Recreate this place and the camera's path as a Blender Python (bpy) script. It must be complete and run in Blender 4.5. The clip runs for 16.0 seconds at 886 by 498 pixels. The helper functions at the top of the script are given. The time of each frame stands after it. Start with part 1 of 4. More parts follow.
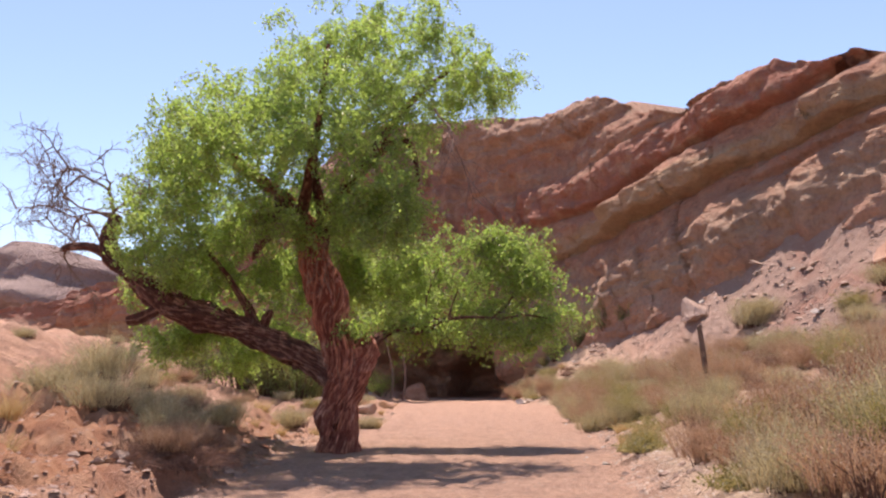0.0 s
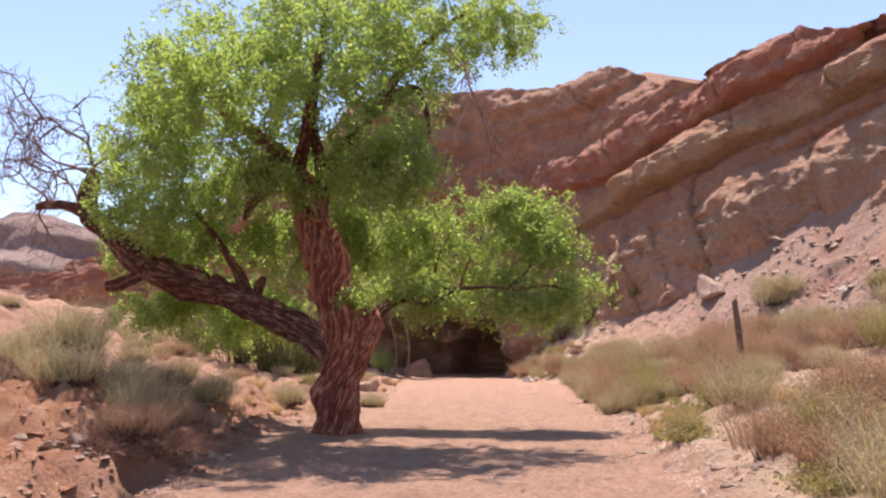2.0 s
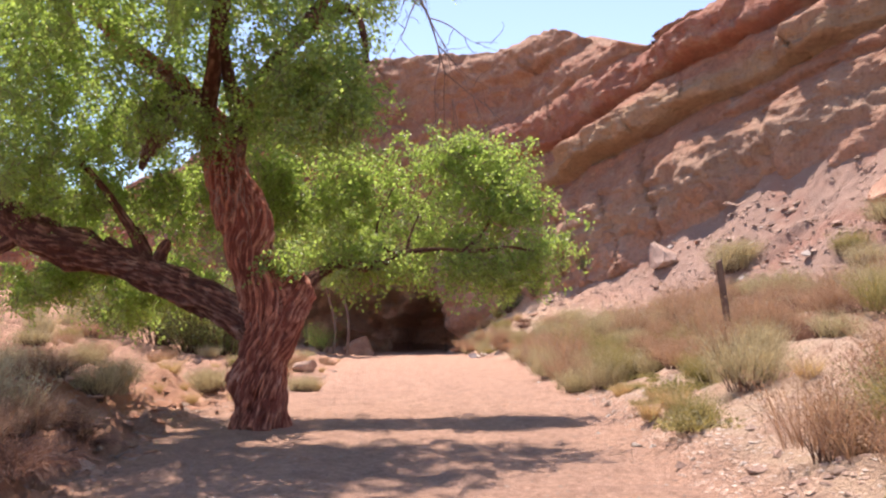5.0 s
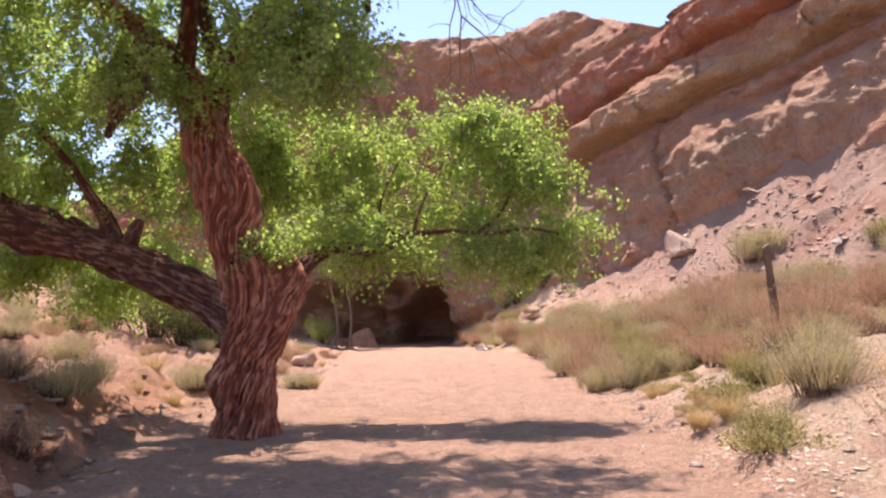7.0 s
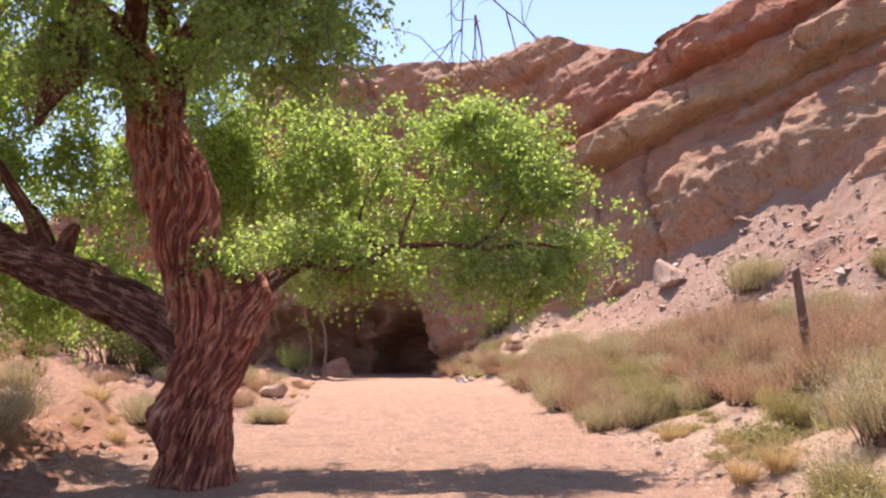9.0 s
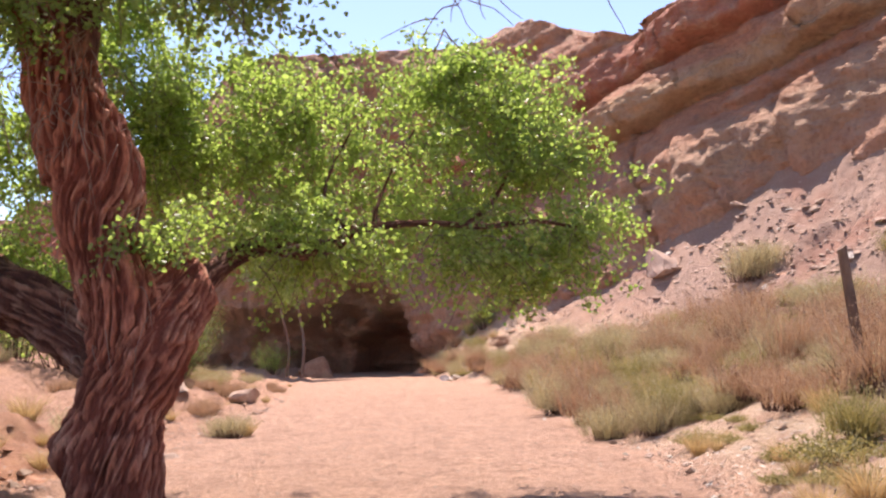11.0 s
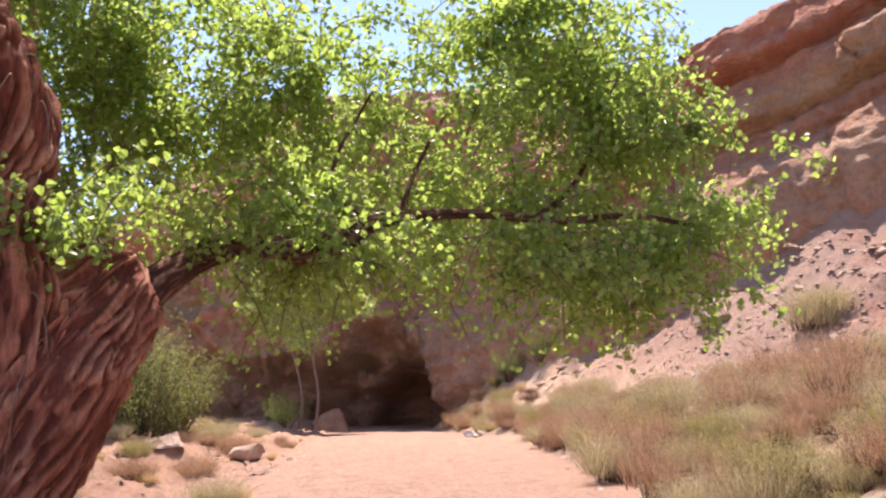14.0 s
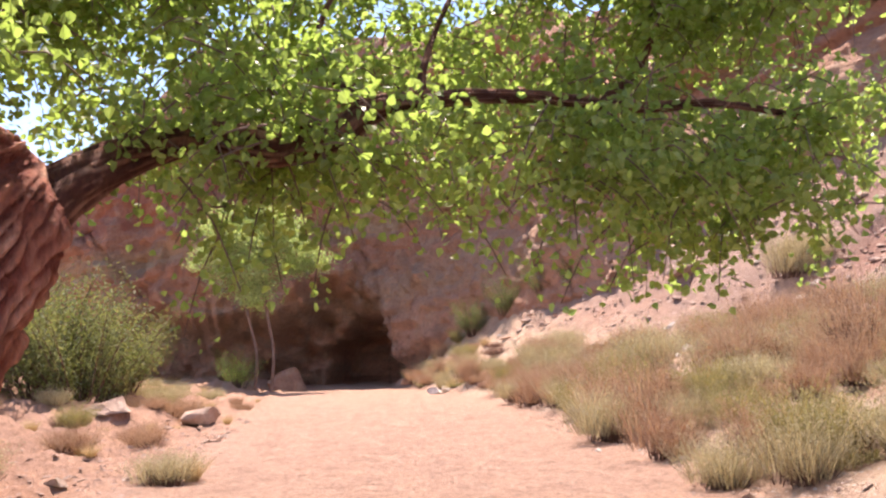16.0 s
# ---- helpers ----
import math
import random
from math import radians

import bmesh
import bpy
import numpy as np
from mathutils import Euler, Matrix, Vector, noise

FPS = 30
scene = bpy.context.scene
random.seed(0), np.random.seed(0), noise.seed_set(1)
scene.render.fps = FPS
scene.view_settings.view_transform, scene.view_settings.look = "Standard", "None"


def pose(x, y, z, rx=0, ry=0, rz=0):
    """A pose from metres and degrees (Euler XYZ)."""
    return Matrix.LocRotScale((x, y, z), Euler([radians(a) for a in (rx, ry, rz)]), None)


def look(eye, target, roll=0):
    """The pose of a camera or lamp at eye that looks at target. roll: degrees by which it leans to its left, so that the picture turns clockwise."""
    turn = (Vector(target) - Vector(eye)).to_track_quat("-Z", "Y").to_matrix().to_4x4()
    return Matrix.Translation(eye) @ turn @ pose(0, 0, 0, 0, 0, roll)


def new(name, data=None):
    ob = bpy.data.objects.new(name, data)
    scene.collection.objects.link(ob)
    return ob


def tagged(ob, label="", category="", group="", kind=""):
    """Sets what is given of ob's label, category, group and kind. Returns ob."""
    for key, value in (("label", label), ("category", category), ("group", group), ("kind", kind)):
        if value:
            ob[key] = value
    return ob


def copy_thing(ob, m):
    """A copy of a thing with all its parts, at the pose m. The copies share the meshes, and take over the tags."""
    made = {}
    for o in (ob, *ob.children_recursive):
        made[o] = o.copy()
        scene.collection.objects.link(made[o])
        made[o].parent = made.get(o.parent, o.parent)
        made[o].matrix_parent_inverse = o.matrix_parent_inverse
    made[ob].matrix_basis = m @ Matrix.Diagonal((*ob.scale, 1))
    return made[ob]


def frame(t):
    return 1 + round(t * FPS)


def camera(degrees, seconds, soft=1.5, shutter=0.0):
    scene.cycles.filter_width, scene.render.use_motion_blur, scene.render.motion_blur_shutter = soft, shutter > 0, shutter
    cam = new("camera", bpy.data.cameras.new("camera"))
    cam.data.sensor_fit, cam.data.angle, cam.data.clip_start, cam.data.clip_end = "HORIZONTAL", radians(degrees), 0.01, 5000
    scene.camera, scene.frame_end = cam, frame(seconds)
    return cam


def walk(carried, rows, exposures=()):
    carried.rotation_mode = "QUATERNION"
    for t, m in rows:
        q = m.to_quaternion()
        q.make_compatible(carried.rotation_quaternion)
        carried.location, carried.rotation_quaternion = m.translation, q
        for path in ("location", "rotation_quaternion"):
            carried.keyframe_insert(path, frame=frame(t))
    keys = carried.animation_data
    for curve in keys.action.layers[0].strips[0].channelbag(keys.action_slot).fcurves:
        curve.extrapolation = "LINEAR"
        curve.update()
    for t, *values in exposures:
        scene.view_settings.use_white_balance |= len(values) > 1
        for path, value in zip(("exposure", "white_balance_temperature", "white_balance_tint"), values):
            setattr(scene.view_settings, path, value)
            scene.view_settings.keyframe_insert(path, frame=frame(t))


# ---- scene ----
cam = camera(56.7, 16.0, soft=2.3)
PATH = [
    (0, (0.579, 0.559, 1.486), (0.506, 2.532, 1.804), -0.8),
    (0.5, (0.51, 1.018, 1.521), (0.49, 2.988, 1.864), -1.6),
    (1, (0.429, 1.481, 1.532), (0.369, 3.459, 1.821), -0.2),
    (1.5, (0.442, 1.822, 1.535), (0.45, 3.803, 1.81), -1.3),
    (2, (0.347, 2.367, 1.461), (0.264, 4.348, 1.725), -0.1),
    (2.5, (0.356, 2.734, 1.428), (0.365, 4.724, 1.636), -2.2),
    (3, (0.306, 3.169, 1.398), (0.324, 5.151, 1.664), -1.4),
    (3.5, (0.221, 3.664, 1.415), (0.221, 5.651, 1.642), -1.7),
    (4, (0.201, 4.145, 1.402), (0.231, 6.126, 1.672), -1.9),
    (4.5, (0.189, 4.588, 1.353), (0.217, 6.567, 1.64), -0.8),
    (4.7, (0.181, 4.786, 1.416), (0.246, 6.775, 1.62), -1.3),
    (6.8, (0.091, 6.764, 1.486), (0.128, 8.748, 1.733), -0.6),
    (7, (0.083, 6.91, 1.488), (0.138, 8.901, 1.673), -1.2),
    (7.5, (0.171, 7.217, 1.554), (0.202, 9.204, 1.783), 0.9),
    (8, (0.059, 7.64, 1.534), (0.14, 9.629, 1.726), 0.3),
    (8.5, (0.039, 8.258, 1.461), (0.144, 10.233, 1.761), 0.5),
    (9, (-0.04, 8.698, 1.47), (0.071, 10.678, 1.727), -0.5),
    (9.2, (-0.04, 8.89, 1.475), (0.129, 10.873, 1.672), -0.7),
    (11.3, (0.039, 11.01, 1.557), (0.2, 12.988, 1.806), -1.8),
    (11.5, (0.028, 11.192, 1.535), (0.225, 13.168, 1.779), -2.3),
    (12, (0.012, 11.679, 1.604), (0.154, 13.654, 1.886), -1.7),
    (12.5, (-0.055, 12.132, 1.542), (0.074, 14.112, 1.791), -2.1),
    (13, (0.037, 12.662, 1.555), (0.12, 14.636, 1.867), 0.6),
    (13.5, (-0.077, 13.075, 1.565), (0.021, 15.045, 1.899), -0.1),
    (14, (-0.053, 13.595, 1.543), (0.06, 15.557, 1.916), -0.9),
    (14.5, (-0.119, 14.035, 1.549), (0.02, 15.992, 1.934), -0.7),
    (15, (-0.189, 14.488, 1.513), (0.02, 16.444, 1.876), -1.2),
    (15.5, (-0.28, 14.94, 1.535), (-0.065, 16.911, 1.8), -1.8),
    (16, (-0.391, 15.372, 1.557), (-0.162, 17.341, 1.824), -2.0),
]
walk(cam, [(t, look(eye, target, roll)) for t, eye, target, roll in PATH], exposures=[(0, 0.92, 7000, 21), (3, 1.14, 7000, 21), (7, 1.3, 7000, 21), (12, 1.32, 7000, 21), (14, 1.43, 7000, 21), (16, 1.54, 7000, 21)])

# ---- world and sun ----
SUN_ELEVATION, SUN_AZIMUTH = 67.0, 8.0   # degrees; azimuth from +y towards -x
world = bpy.data.worlds.new("world")
scene.world = world
world.use_nodes = True
wn = world.node_tree
sky = wn.nodes.new("ShaderNodeTexSky")
sky.sky_type, sky.sun_disc = "NISHITA", False
sky.sun_elevation, sky.sun_rotation = radians(SUN_ELEVATION), radians(-SUN_AZIMUTH)
sky.altitude, sky.air_density, sky.dust_density, sky.ozone_density = 1300, 1.0, 0.5, 1.2
wn.nodes["Background"].inputs["Strength"].default_value = 0.125
wn.links.new(sky.outputs["Color"], wn.nodes["Background"].inputs["Color"])
sun = new("sun", bpy.data.lights.new("sun", "SUN"))
sun.data.energy, sun.data.angle, sun.data.color = 4.2, radians(0.53), (1.0, 0.95, 0.88)
_e, _a = radians(SUN_ELEVATION), radians(SUN_AZIMUTH)
SUN_WAY = Vector((-math.sin(_a) * math.cos(_e), math.cos(_a) * math.cos(_e), math.sin(_e)))
sun.matrix_world = look((0, 30, 60), Vector((0, 30, 60)) - SUN_WAY)


# ---- number tools ----
def _hash(ix, iy, iz, seed):
    n = (ix * 374761393 + iy * 668265263 + iz * 1440662683 + seed * 1274126177) & 0xFFFFFFFF
    n = ((n ^ (n >> 13)) * 1274126177) & 0xFFFFFFFF
    return ((n ^ (n >> 16)) & 0xFFFFFF) / float(0xFFFFFF)


def vnoise(x, y, z=0.0, seed=0):
    """Smooth value noise, -1 to 1, on arrays."""
    x, y, z = np.broadcast_arrays(np.asarray(x, float), np.asarray(y, float), np.asarray(z, float))
    ix, iy, iz = (np.floor(a).astype(np.int64) for a in (x, y, z))
    fx, fy, fz = x - ix, y - iy, z - iz
    fx, fy, fz = (f * f * f * (f * (f * 6 - 15) + 10) for f in (fx, fy, fz))
    out = 0.0
    for dx in (0, 1):
        for dy in (0, 1):
            for dz in (0, 1):
                w = (fx if dx else 1 - fx) * (fy if dy else 1 - fy) * (fz if dz else 1 - fz)
                out = out + w * _hash(ix + dx, iy + dy, iz + dz, seed)
    return out * 2 - 1


def fbm(x, y, z=0.0, octaves=4, seed=0, gain=0.5):
    out, amp, f = 0.0, 1.0, 1.0
    for i in range(octaves):
        out = out + amp * vnoise(np.asarray(x) * f, np.asarray(y) * f, np.asarray(z) * f, seed + i * 7)
        amp, f = amp * gain, f * 2.03
    return out


def smooth(a, b, v):
    t = np.clip((np.asarray(v, float) - a) / (b - a), 0, 1)
    return t * t * (3 - 2 * t)


# ---- mesh tools ----
def mesh_of(name, verts, faces, material, soft=False):
    me = bpy.data.meshes.new(name)
    me.from_pydata([tuple(v) for v in np.asarray(verts).tolist()], [], [tuple(f) for f in faces])
    me.materials.append(material)
    if soft:
        me.shade_smooth()
    me.update()
    return me


def quads_mesh(name, verts, faces, material, soft=False):
    """A mesh from arrays of corner points and of four-cornered faces."""
    verts, faces = np.asarray(verts, np.float32), np.asarray(faces, np.int32)
    me = bpy.data.meshes.new(name)
    me.vertices.add(len(verts))
    me.vertices.foreach_set("co", verts.ravel())
    k = faces.shape[1]
    me.loops.add(faces.size)
    me.loops.foreach_set("vertex_index", faces.ravel())
    me.polygons.add(len(faces))
    me.polygons.foreach_set("loop_start", np.arange(0, faces.size, k, dtype=np.int32))
    me.polygons.foreach_set("use_smooth", np.full(len(faces), soft))
    me.materials.append(material)
    me.update(calc_edges=True)
    me.validate()
    return me


def grid_faces(nu, nv, wrap=False):
    """Faces of a grid of nu rows by nv columns; wrap closes the columns."""
    i, j = np.meshgrid(np.arange(nu - 1), np.arange(nv if wrap else nv - 1), indexing="ij")
    j2 = (j + 1) % nv
    return np.stack([i * nv + j, i * nv + j2, (i + 1) * nv + j2, (i + 1) * nv + j], -1).reshape(-1, 4)


def part(name, me, parent, label=""):
    """Links a mesh as one object under a thing."""
    ob = new(name, me)
    ob.parent = parent
    return tagged(ob, label)


def thing(name, me, label, category, group="", kind="", at=None):
    ob = new(name, me)
    if at is not None:
        ob.matrix_basis = at
    return tagged(ob, label, category, group, kind)


def spline(points, n):
    """Catmull-Rom through rows of numbers, n samples."""
    p = np.asarray(points, float)
    p = np.vstack([2 * p[0] - p[1], p, 2 * p[-1] - p[-2]])
    m = len(p) - 3
    u = np.linspace(0, m - 1e-9, n)
    i = u.astype(int)
    t = (u - i)[:, None]
    a, b, c, d = p[i], p[i + 1], p[i + 2], p[i + 3]
    return 0.5 * (2 * b + (c - a) * t + (2 * a - 5 * b + 4 * c - d) * t * t + (3 * b - 3 * c + d - a) * t ** 3)


def tube(points, n, around, bark=0.0, twist=0.0, seed=0, lumps=0.0, cap=True, shape=None):
    """Corners and faces of a limb through rows of x, y, z, radius. bark: depth of its furrows."""
    s = spline(points, n)
    c, r = s[:, :3], np.maximum(s[:, 3], 0.002)
    way = np.gradient(c, axis=0)
    way /= np.linalg.norm(way, axis=1)[:, None] + 1e-9
    ref = np.array([0.0, 1.0, 0.0]) if abs(way[:, 1]).mean() < 0.8 else np.array([1.0, 0.0, 0.0])
    u = np.cross(way, ref)
    u /= np.linalg.norm(u, axis=1)[:, None] + 1e-9
    v = np.cross(way, u)
    ang = np.linspace(0, 2 * np.pi, around, endpoint=False)
    run = np.concatenate([[0], np.cumsum(np.linalg.norm(np.diff(c, axis=0), axis=1))])
    A, L = np.meshgrid(ang, run)
    R = np.repeat(r[:, None], around, 1)
    cx, cy = np.cos(A), np.sin(A)
    if lumps:
        R = R * (1 + lumps * fbm(cx * 1.1 + 5, cy * 1.1, L * 1.3, 3, seed))
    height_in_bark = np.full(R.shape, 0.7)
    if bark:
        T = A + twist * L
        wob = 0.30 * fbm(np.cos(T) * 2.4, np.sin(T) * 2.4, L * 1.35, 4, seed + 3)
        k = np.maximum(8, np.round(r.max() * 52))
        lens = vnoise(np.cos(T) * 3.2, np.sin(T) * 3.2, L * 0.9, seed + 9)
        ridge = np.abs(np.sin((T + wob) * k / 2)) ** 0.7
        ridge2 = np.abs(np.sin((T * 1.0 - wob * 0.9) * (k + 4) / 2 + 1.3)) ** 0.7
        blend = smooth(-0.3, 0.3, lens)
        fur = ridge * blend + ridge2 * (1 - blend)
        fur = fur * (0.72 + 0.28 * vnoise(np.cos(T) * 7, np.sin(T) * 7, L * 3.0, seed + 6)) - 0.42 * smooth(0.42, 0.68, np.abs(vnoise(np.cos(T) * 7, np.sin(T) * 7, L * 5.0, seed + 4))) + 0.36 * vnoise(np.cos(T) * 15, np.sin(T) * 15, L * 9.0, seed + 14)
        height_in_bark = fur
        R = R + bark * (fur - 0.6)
    P = c[:, None, :] + R[..., None] * (cx[..., None] * u[:, None, :] + cy[..., None] * v[:, None, :])
    if shape is not None:
        P = shape(P, c)
    verts, faces = P.reshape(-1, 3), grid_faces(n, around, True)
    if cap:
        verts = np.vstack([verts, c[-1] + way[-1] * r[-1] * 0.35])
        e = len(verts) - 1
        k = (n - 1) * around
        j = np.arange(around)
        faces = np.vstack([faces, np.stack([k + j, k + (j + 1) % around, np.full(around, e), np.full(around, e)], -1)])
    crest = np.concatenate([height_in_bark.ravel(), [0.7] * int(cap)])
    return verts, faces, crest


def joined(pieces):
    vs, fs, n = [], [], 0
    for v, f, *_ in pieces:
        vs.append(v)
        fs.append(np.asarray(f) + n)
        n += len(v)
    return np.vstack(vs), np.vstack(fs)


def tube_mesh(name, pieces, material):
    v, f = joined(pieces)
    me = bpy.data.meshes.new(name)
    me.from_pydata([tuple(p) for p in v.tolist()], [], [tuple(dict.fromkeys(q)) for q in f.tolist()])
    me.materials.append(material)
    me.shade_smooth()
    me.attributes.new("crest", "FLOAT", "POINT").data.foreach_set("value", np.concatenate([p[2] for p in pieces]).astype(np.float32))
    me.update()
    return me


# ---- materials ----
class Nodes:
    def __init__(self, name):
        self.m = bpy.data.materials.new(name)
        self.m.use_nodes = True
        self.t = self.m.node_tree
        self.b = self.t.nodes["Principled BSDF"]
        self.co = self.t.nodes.new("ShaderNodeTexCoord").outputs["Object"]
        self.b.inputs["Specular IOR Level"].default_value = 0.25

    def add(self, kind, **sets):
        n = self.t.nodes.new(kind)
        for key, value in sets.items():
            n.inputs[key.replace("_", " ")].default_value = value
        return n

    def link(self, a, b):
        self.t.links.new(a, b)

    def noise(self, scale, detail=4.0, rough=0.55, stretch=None, source=None):
        n = self.add("ShaderNodeTexNoise", Scale=scale, Detail=detail, Roughness=rough)
        src = source or self.co
        if stretch:
            m = self.add("ShaderNodeMapping", Scale=stretch)
            self.link(src, m.inputs["Vector"])
            src = m.outputs["Vector"]
        self.link(src, n.inputs["Vector"])
        return n.outputs["Fac"]

    def ramp(self, fac, stops):
        n = self.t.nodes.new("ShaderNodeValToRGB")
        e = n.color_ramp.elements
        while len(e) < len(stops):
            e.new(0.5)
        for el, (p, c) in zip(e, stops):
            el.position, el.color = p, (*c, 1)
        self.link(fac, n.inputs["Fac"])
        return n.outputs["Color"]

    def mix(self, fac, a, b, blend="MIX"):
        n = self.t.nodes.new("ShaderNodeMix")
        n.data_type, n.blend_type = "RGBA", blend
        for sock, value in ((n.inputs[0], fac), (n.inputs[6], a), (n.inputs[7], b)):
            if hasattr(value, "is_linked"):
                self.link(value, sock)
            elif isinstance(value, tuple):
                sock.default_value = (*value, 1)
            else:
                sock.default_value = value
        return n.outputs[2]

    def math(self, op, a, b=0.0):
        n = self.t.nodes.new("ShaderNodeMath")
        n.operation = op
        for sock, value in zip(n.inputs, (a, b)):
            if hasattr(value, "is_linked"):
                self.link(value, sock)
            else:
                sock.default_value = value
        return n.outputs[0]

    def bump(self, height, strength, distance):
        n = self.add("ShaderNodeBump", Strength=strength, Distance=distance)
        self.link(height, n.inputs["Height"])
        self.link(n.outputs["Normal"], self.b.inputs["Normal"])

    def done(self, colour, rough=0.9):
        if hasattr(colour, "is_linked"):
            self.link(colour, self.b.inputs["Base Color"])
        else:
            self.b.inputs["Base Color"].default_value = (*colour, 1)
        self.b.inputs["Roughness"].default_value = rough
        return self.m


def ground_material():
    n = Nodes("desert_ground")
    big = n.noise(0.25, 3)
    mid = n.noise(1.7, 5)
    fine = n.noise(26.0, 5, 0.65)
    grit = n.noise(95.0, 3, 0.6)
    sand = n.ramp(fine, [(0.25, (0.37, 0.215, 0.15)), (0.5, (0.56, 0.335, 0.235)), (0.75, (0.68, 0.45, 0.335))])
    soil = n.ramp(mid, [(0.3, (0.33, 0.125, 0.065)), (0.5, (0.48, 0.225, 0.125)), (0.7, (0.60, 0.35, 0.215))])
    scree = n.ramp(fine, [(0.25, (0.27, 0.16, 0.12)), (0.5, (0.41, 0.265, 0.205)), (0.8, (0.54, 0.395, 0.315))])
    pos = n.t.nodes.new("ShaderNodeSeparateXYZ")
    n.link(n.co, pos.inputs[0])
    bank = n.t.nodes.new("ShaderNodeAttribute")
    bank.attribute_name = "soil"
    talus = n.t.nodes.new("ShaderNodeAttribute")
    talus.attribute_name = "scree"
    edge = n.math("ADD", bank.outputs["Fac"], n.math("MULTIPLY", n.math("SUBTRACT", mid, 0.5), 0.9))
    sand = n.mix(0.6, sand, n.ramp(n.noise(8.0, 6, 0.7), [(0.34, (0.58, 0.55, 0.53)), (0.5, (1, 1, 1)), (0.68, (1.18, 1.18, 1.18))]), "MULTIPLY")
    sand = n.mix(0.55, sand, n.ramp(mid, [(0.32, (0.72, 0.68, 0.66)), (0.5, (1, 1, 1)), (0.7, (1.12, 1.1, 1.1))]), "MULTIPLY")
    c = n.mix(edge, sand, soil)
    pale = n.t.nodes.new("ShaderNodeAttribute")
    pale.attribute_name = "pale"
    c = n.mix(n.math("MULTIPLY", pale.outputs["Fac"], n.ramp(mid, [(0.3, (0.25, 0.25, 0.25)), (0.6, (0.95, 0.95, 0.95))])), c, n.ramp(fine, [(0.25, (0.46, 0.31, 0.205)), (0.5, (0.62, 0.445, 0.31)), (0.75, (0.72, 0.56, 0.42))]))
    red = n.mix(n.ramp(big, [(0.48, (0, 0, 0)), (0.62, (0.7, 0.7, 0.7))]), scree, (0.38, 0.19, 0.135))
    c = n.mix(talus.outputs["Fac"], c, red)
    c = n.mix(n.math("MULTIPLY", n.math("GREATER_THAN", grit, 0.58), 0.4), c, (0.30, 0.17, 0.12))
    h = n.math("ADD", n.math("MULTIPLY", fine, 1.0), n.math("MULTIPLY", grit, 0.5))
    n.bump(n.math("ADD", h, n.math("MULTIPLY", mid, 1.5)), 1.0, 0.09)
    return n.done(c, 0.95)


def rock_material(name, stops, scale=1.0, bump=0.6):
    n = Nodes(name)
    a = n.noise(0.9 * scale, 5)
    b = n.noise(7.0 * scale, 6, 0.62)
    c = n.ramp(a, stops)
    c = n.mix(0.75, c, n.ramp(b, [(0.25, (0.55, 0.52, 0.50)), (0.5, (0.95, 0.93, 0.92)), (0.8, (1.15, 1.1, 1.05))]), "MULTIPLY")
    rnd = n.t.nodes.new("ShaderNodeObjectInfo").outputs["Random"]
    c = n.mix(n.math("MULTIPLY", rnd, 0.5), c, n.mix(0.6, c, (0.62, 0.50, 0.40)))
    n.bump(n.math("ADD", b, n.noise(30.0 * scale, 4, 0.6)), bump, 0.06 / scale)
    return n.done(c, 0.92)


def cliff_material():
    n = Nodes("banded_sandstone")
    bed = n.t.nodes.new("ShaderNodeAttribute")
    bed.attribute_name = "bed"
    warp = n.noise(0.22, 4, 0.6)
    b = n.math("ADD", bed.outputs["Fac"], n.math("MULTIPLY", n.math("SUBTRACT", warp, 0.5), 0.06))
    # lowest stops are raised, standing in for light bounced up from the sand
    bands = n.ramp(b, [
        (0.00, (0.60, 0.32, 0.215)), (0.13, (0.56, 0.305, 0.20)), (0.18, (0.47, 0.28, 0.19)), (0.22, (0.40, 0.29, 0.20)), (0.29, (0.43, 0.26, 0.17)), (0.35, (0.40, 0.19, 0.115)),
        (0.40, (0.42, 0.205, 0.125)), (0.415, (0.39, 0.305, 0.19)), (0.46, (0.42, 0.295, 0.165)), (0.495, (0.42, 0.19, 0.115)), (0.53, (0.46, 0.25, 0.17)),
        (0.545, (0.35, 0.12, 0.078)), (0.65, (0.36, 0.13, 0.085)), (0.70, (0.43, 0.24, 0.155)), (0.77, (0.38, 0.17, 0.105)), (0.86, (0.44, 0.28, 0.19)),
        (1.00, (0.42, 0.26, 0.175))])
    patch = n.noise(0.35, 5, 0.62)
    c = n.mix(n.math("MULTIPLY", n.math("GREATER_THAN", patch, 0.0), n.math("MULTIPLY", patch, 0.5)), bands, (0.38, 0.18, 0.105))
    streak = n.noise(1.0, 5, 0.65, (1.6, 1.6, 0.16))
    c = n.mix(n.math("MULTIPLY", n.ramp(streak, [(0.50, (0, 0, 0)), (0.72, (1, 1, 1))]), 0.55), c, (0.19, 0.105, 0.075))
    pale = n.noise(0.7, 6, 0.68)
    c = n.mix(n.math("MULTIPLY", n.ramp(pale, [(0.5, (0, 0, 0)), (0.7, (1, 1, 1))]), 0.6), c, (0.52, 0.38, 0.26))
    fine = n.noise(4.5, 7, 0.68)
    c = n.mix(0.7, c, n.ramp(fine, [(0.28, (0.50, 0.46, 0.44)), (0.5, (1, 1, 1)), (0.75, (1.25, 1.2, 1.15))]), "MULTIPLY")
    c = n.mix(0.2, c, (0.40, 0.235, 0.18))
    n.bump(n.math("ADD", n.math("MULTIPLY", n.noise(2.0, 6, 0.65, (1, 1, 2.2)), 1.0), n.math("MULTIPLY", fine, 0.6)), 0.95, 0.42)
    return n.done(c, 0.93)


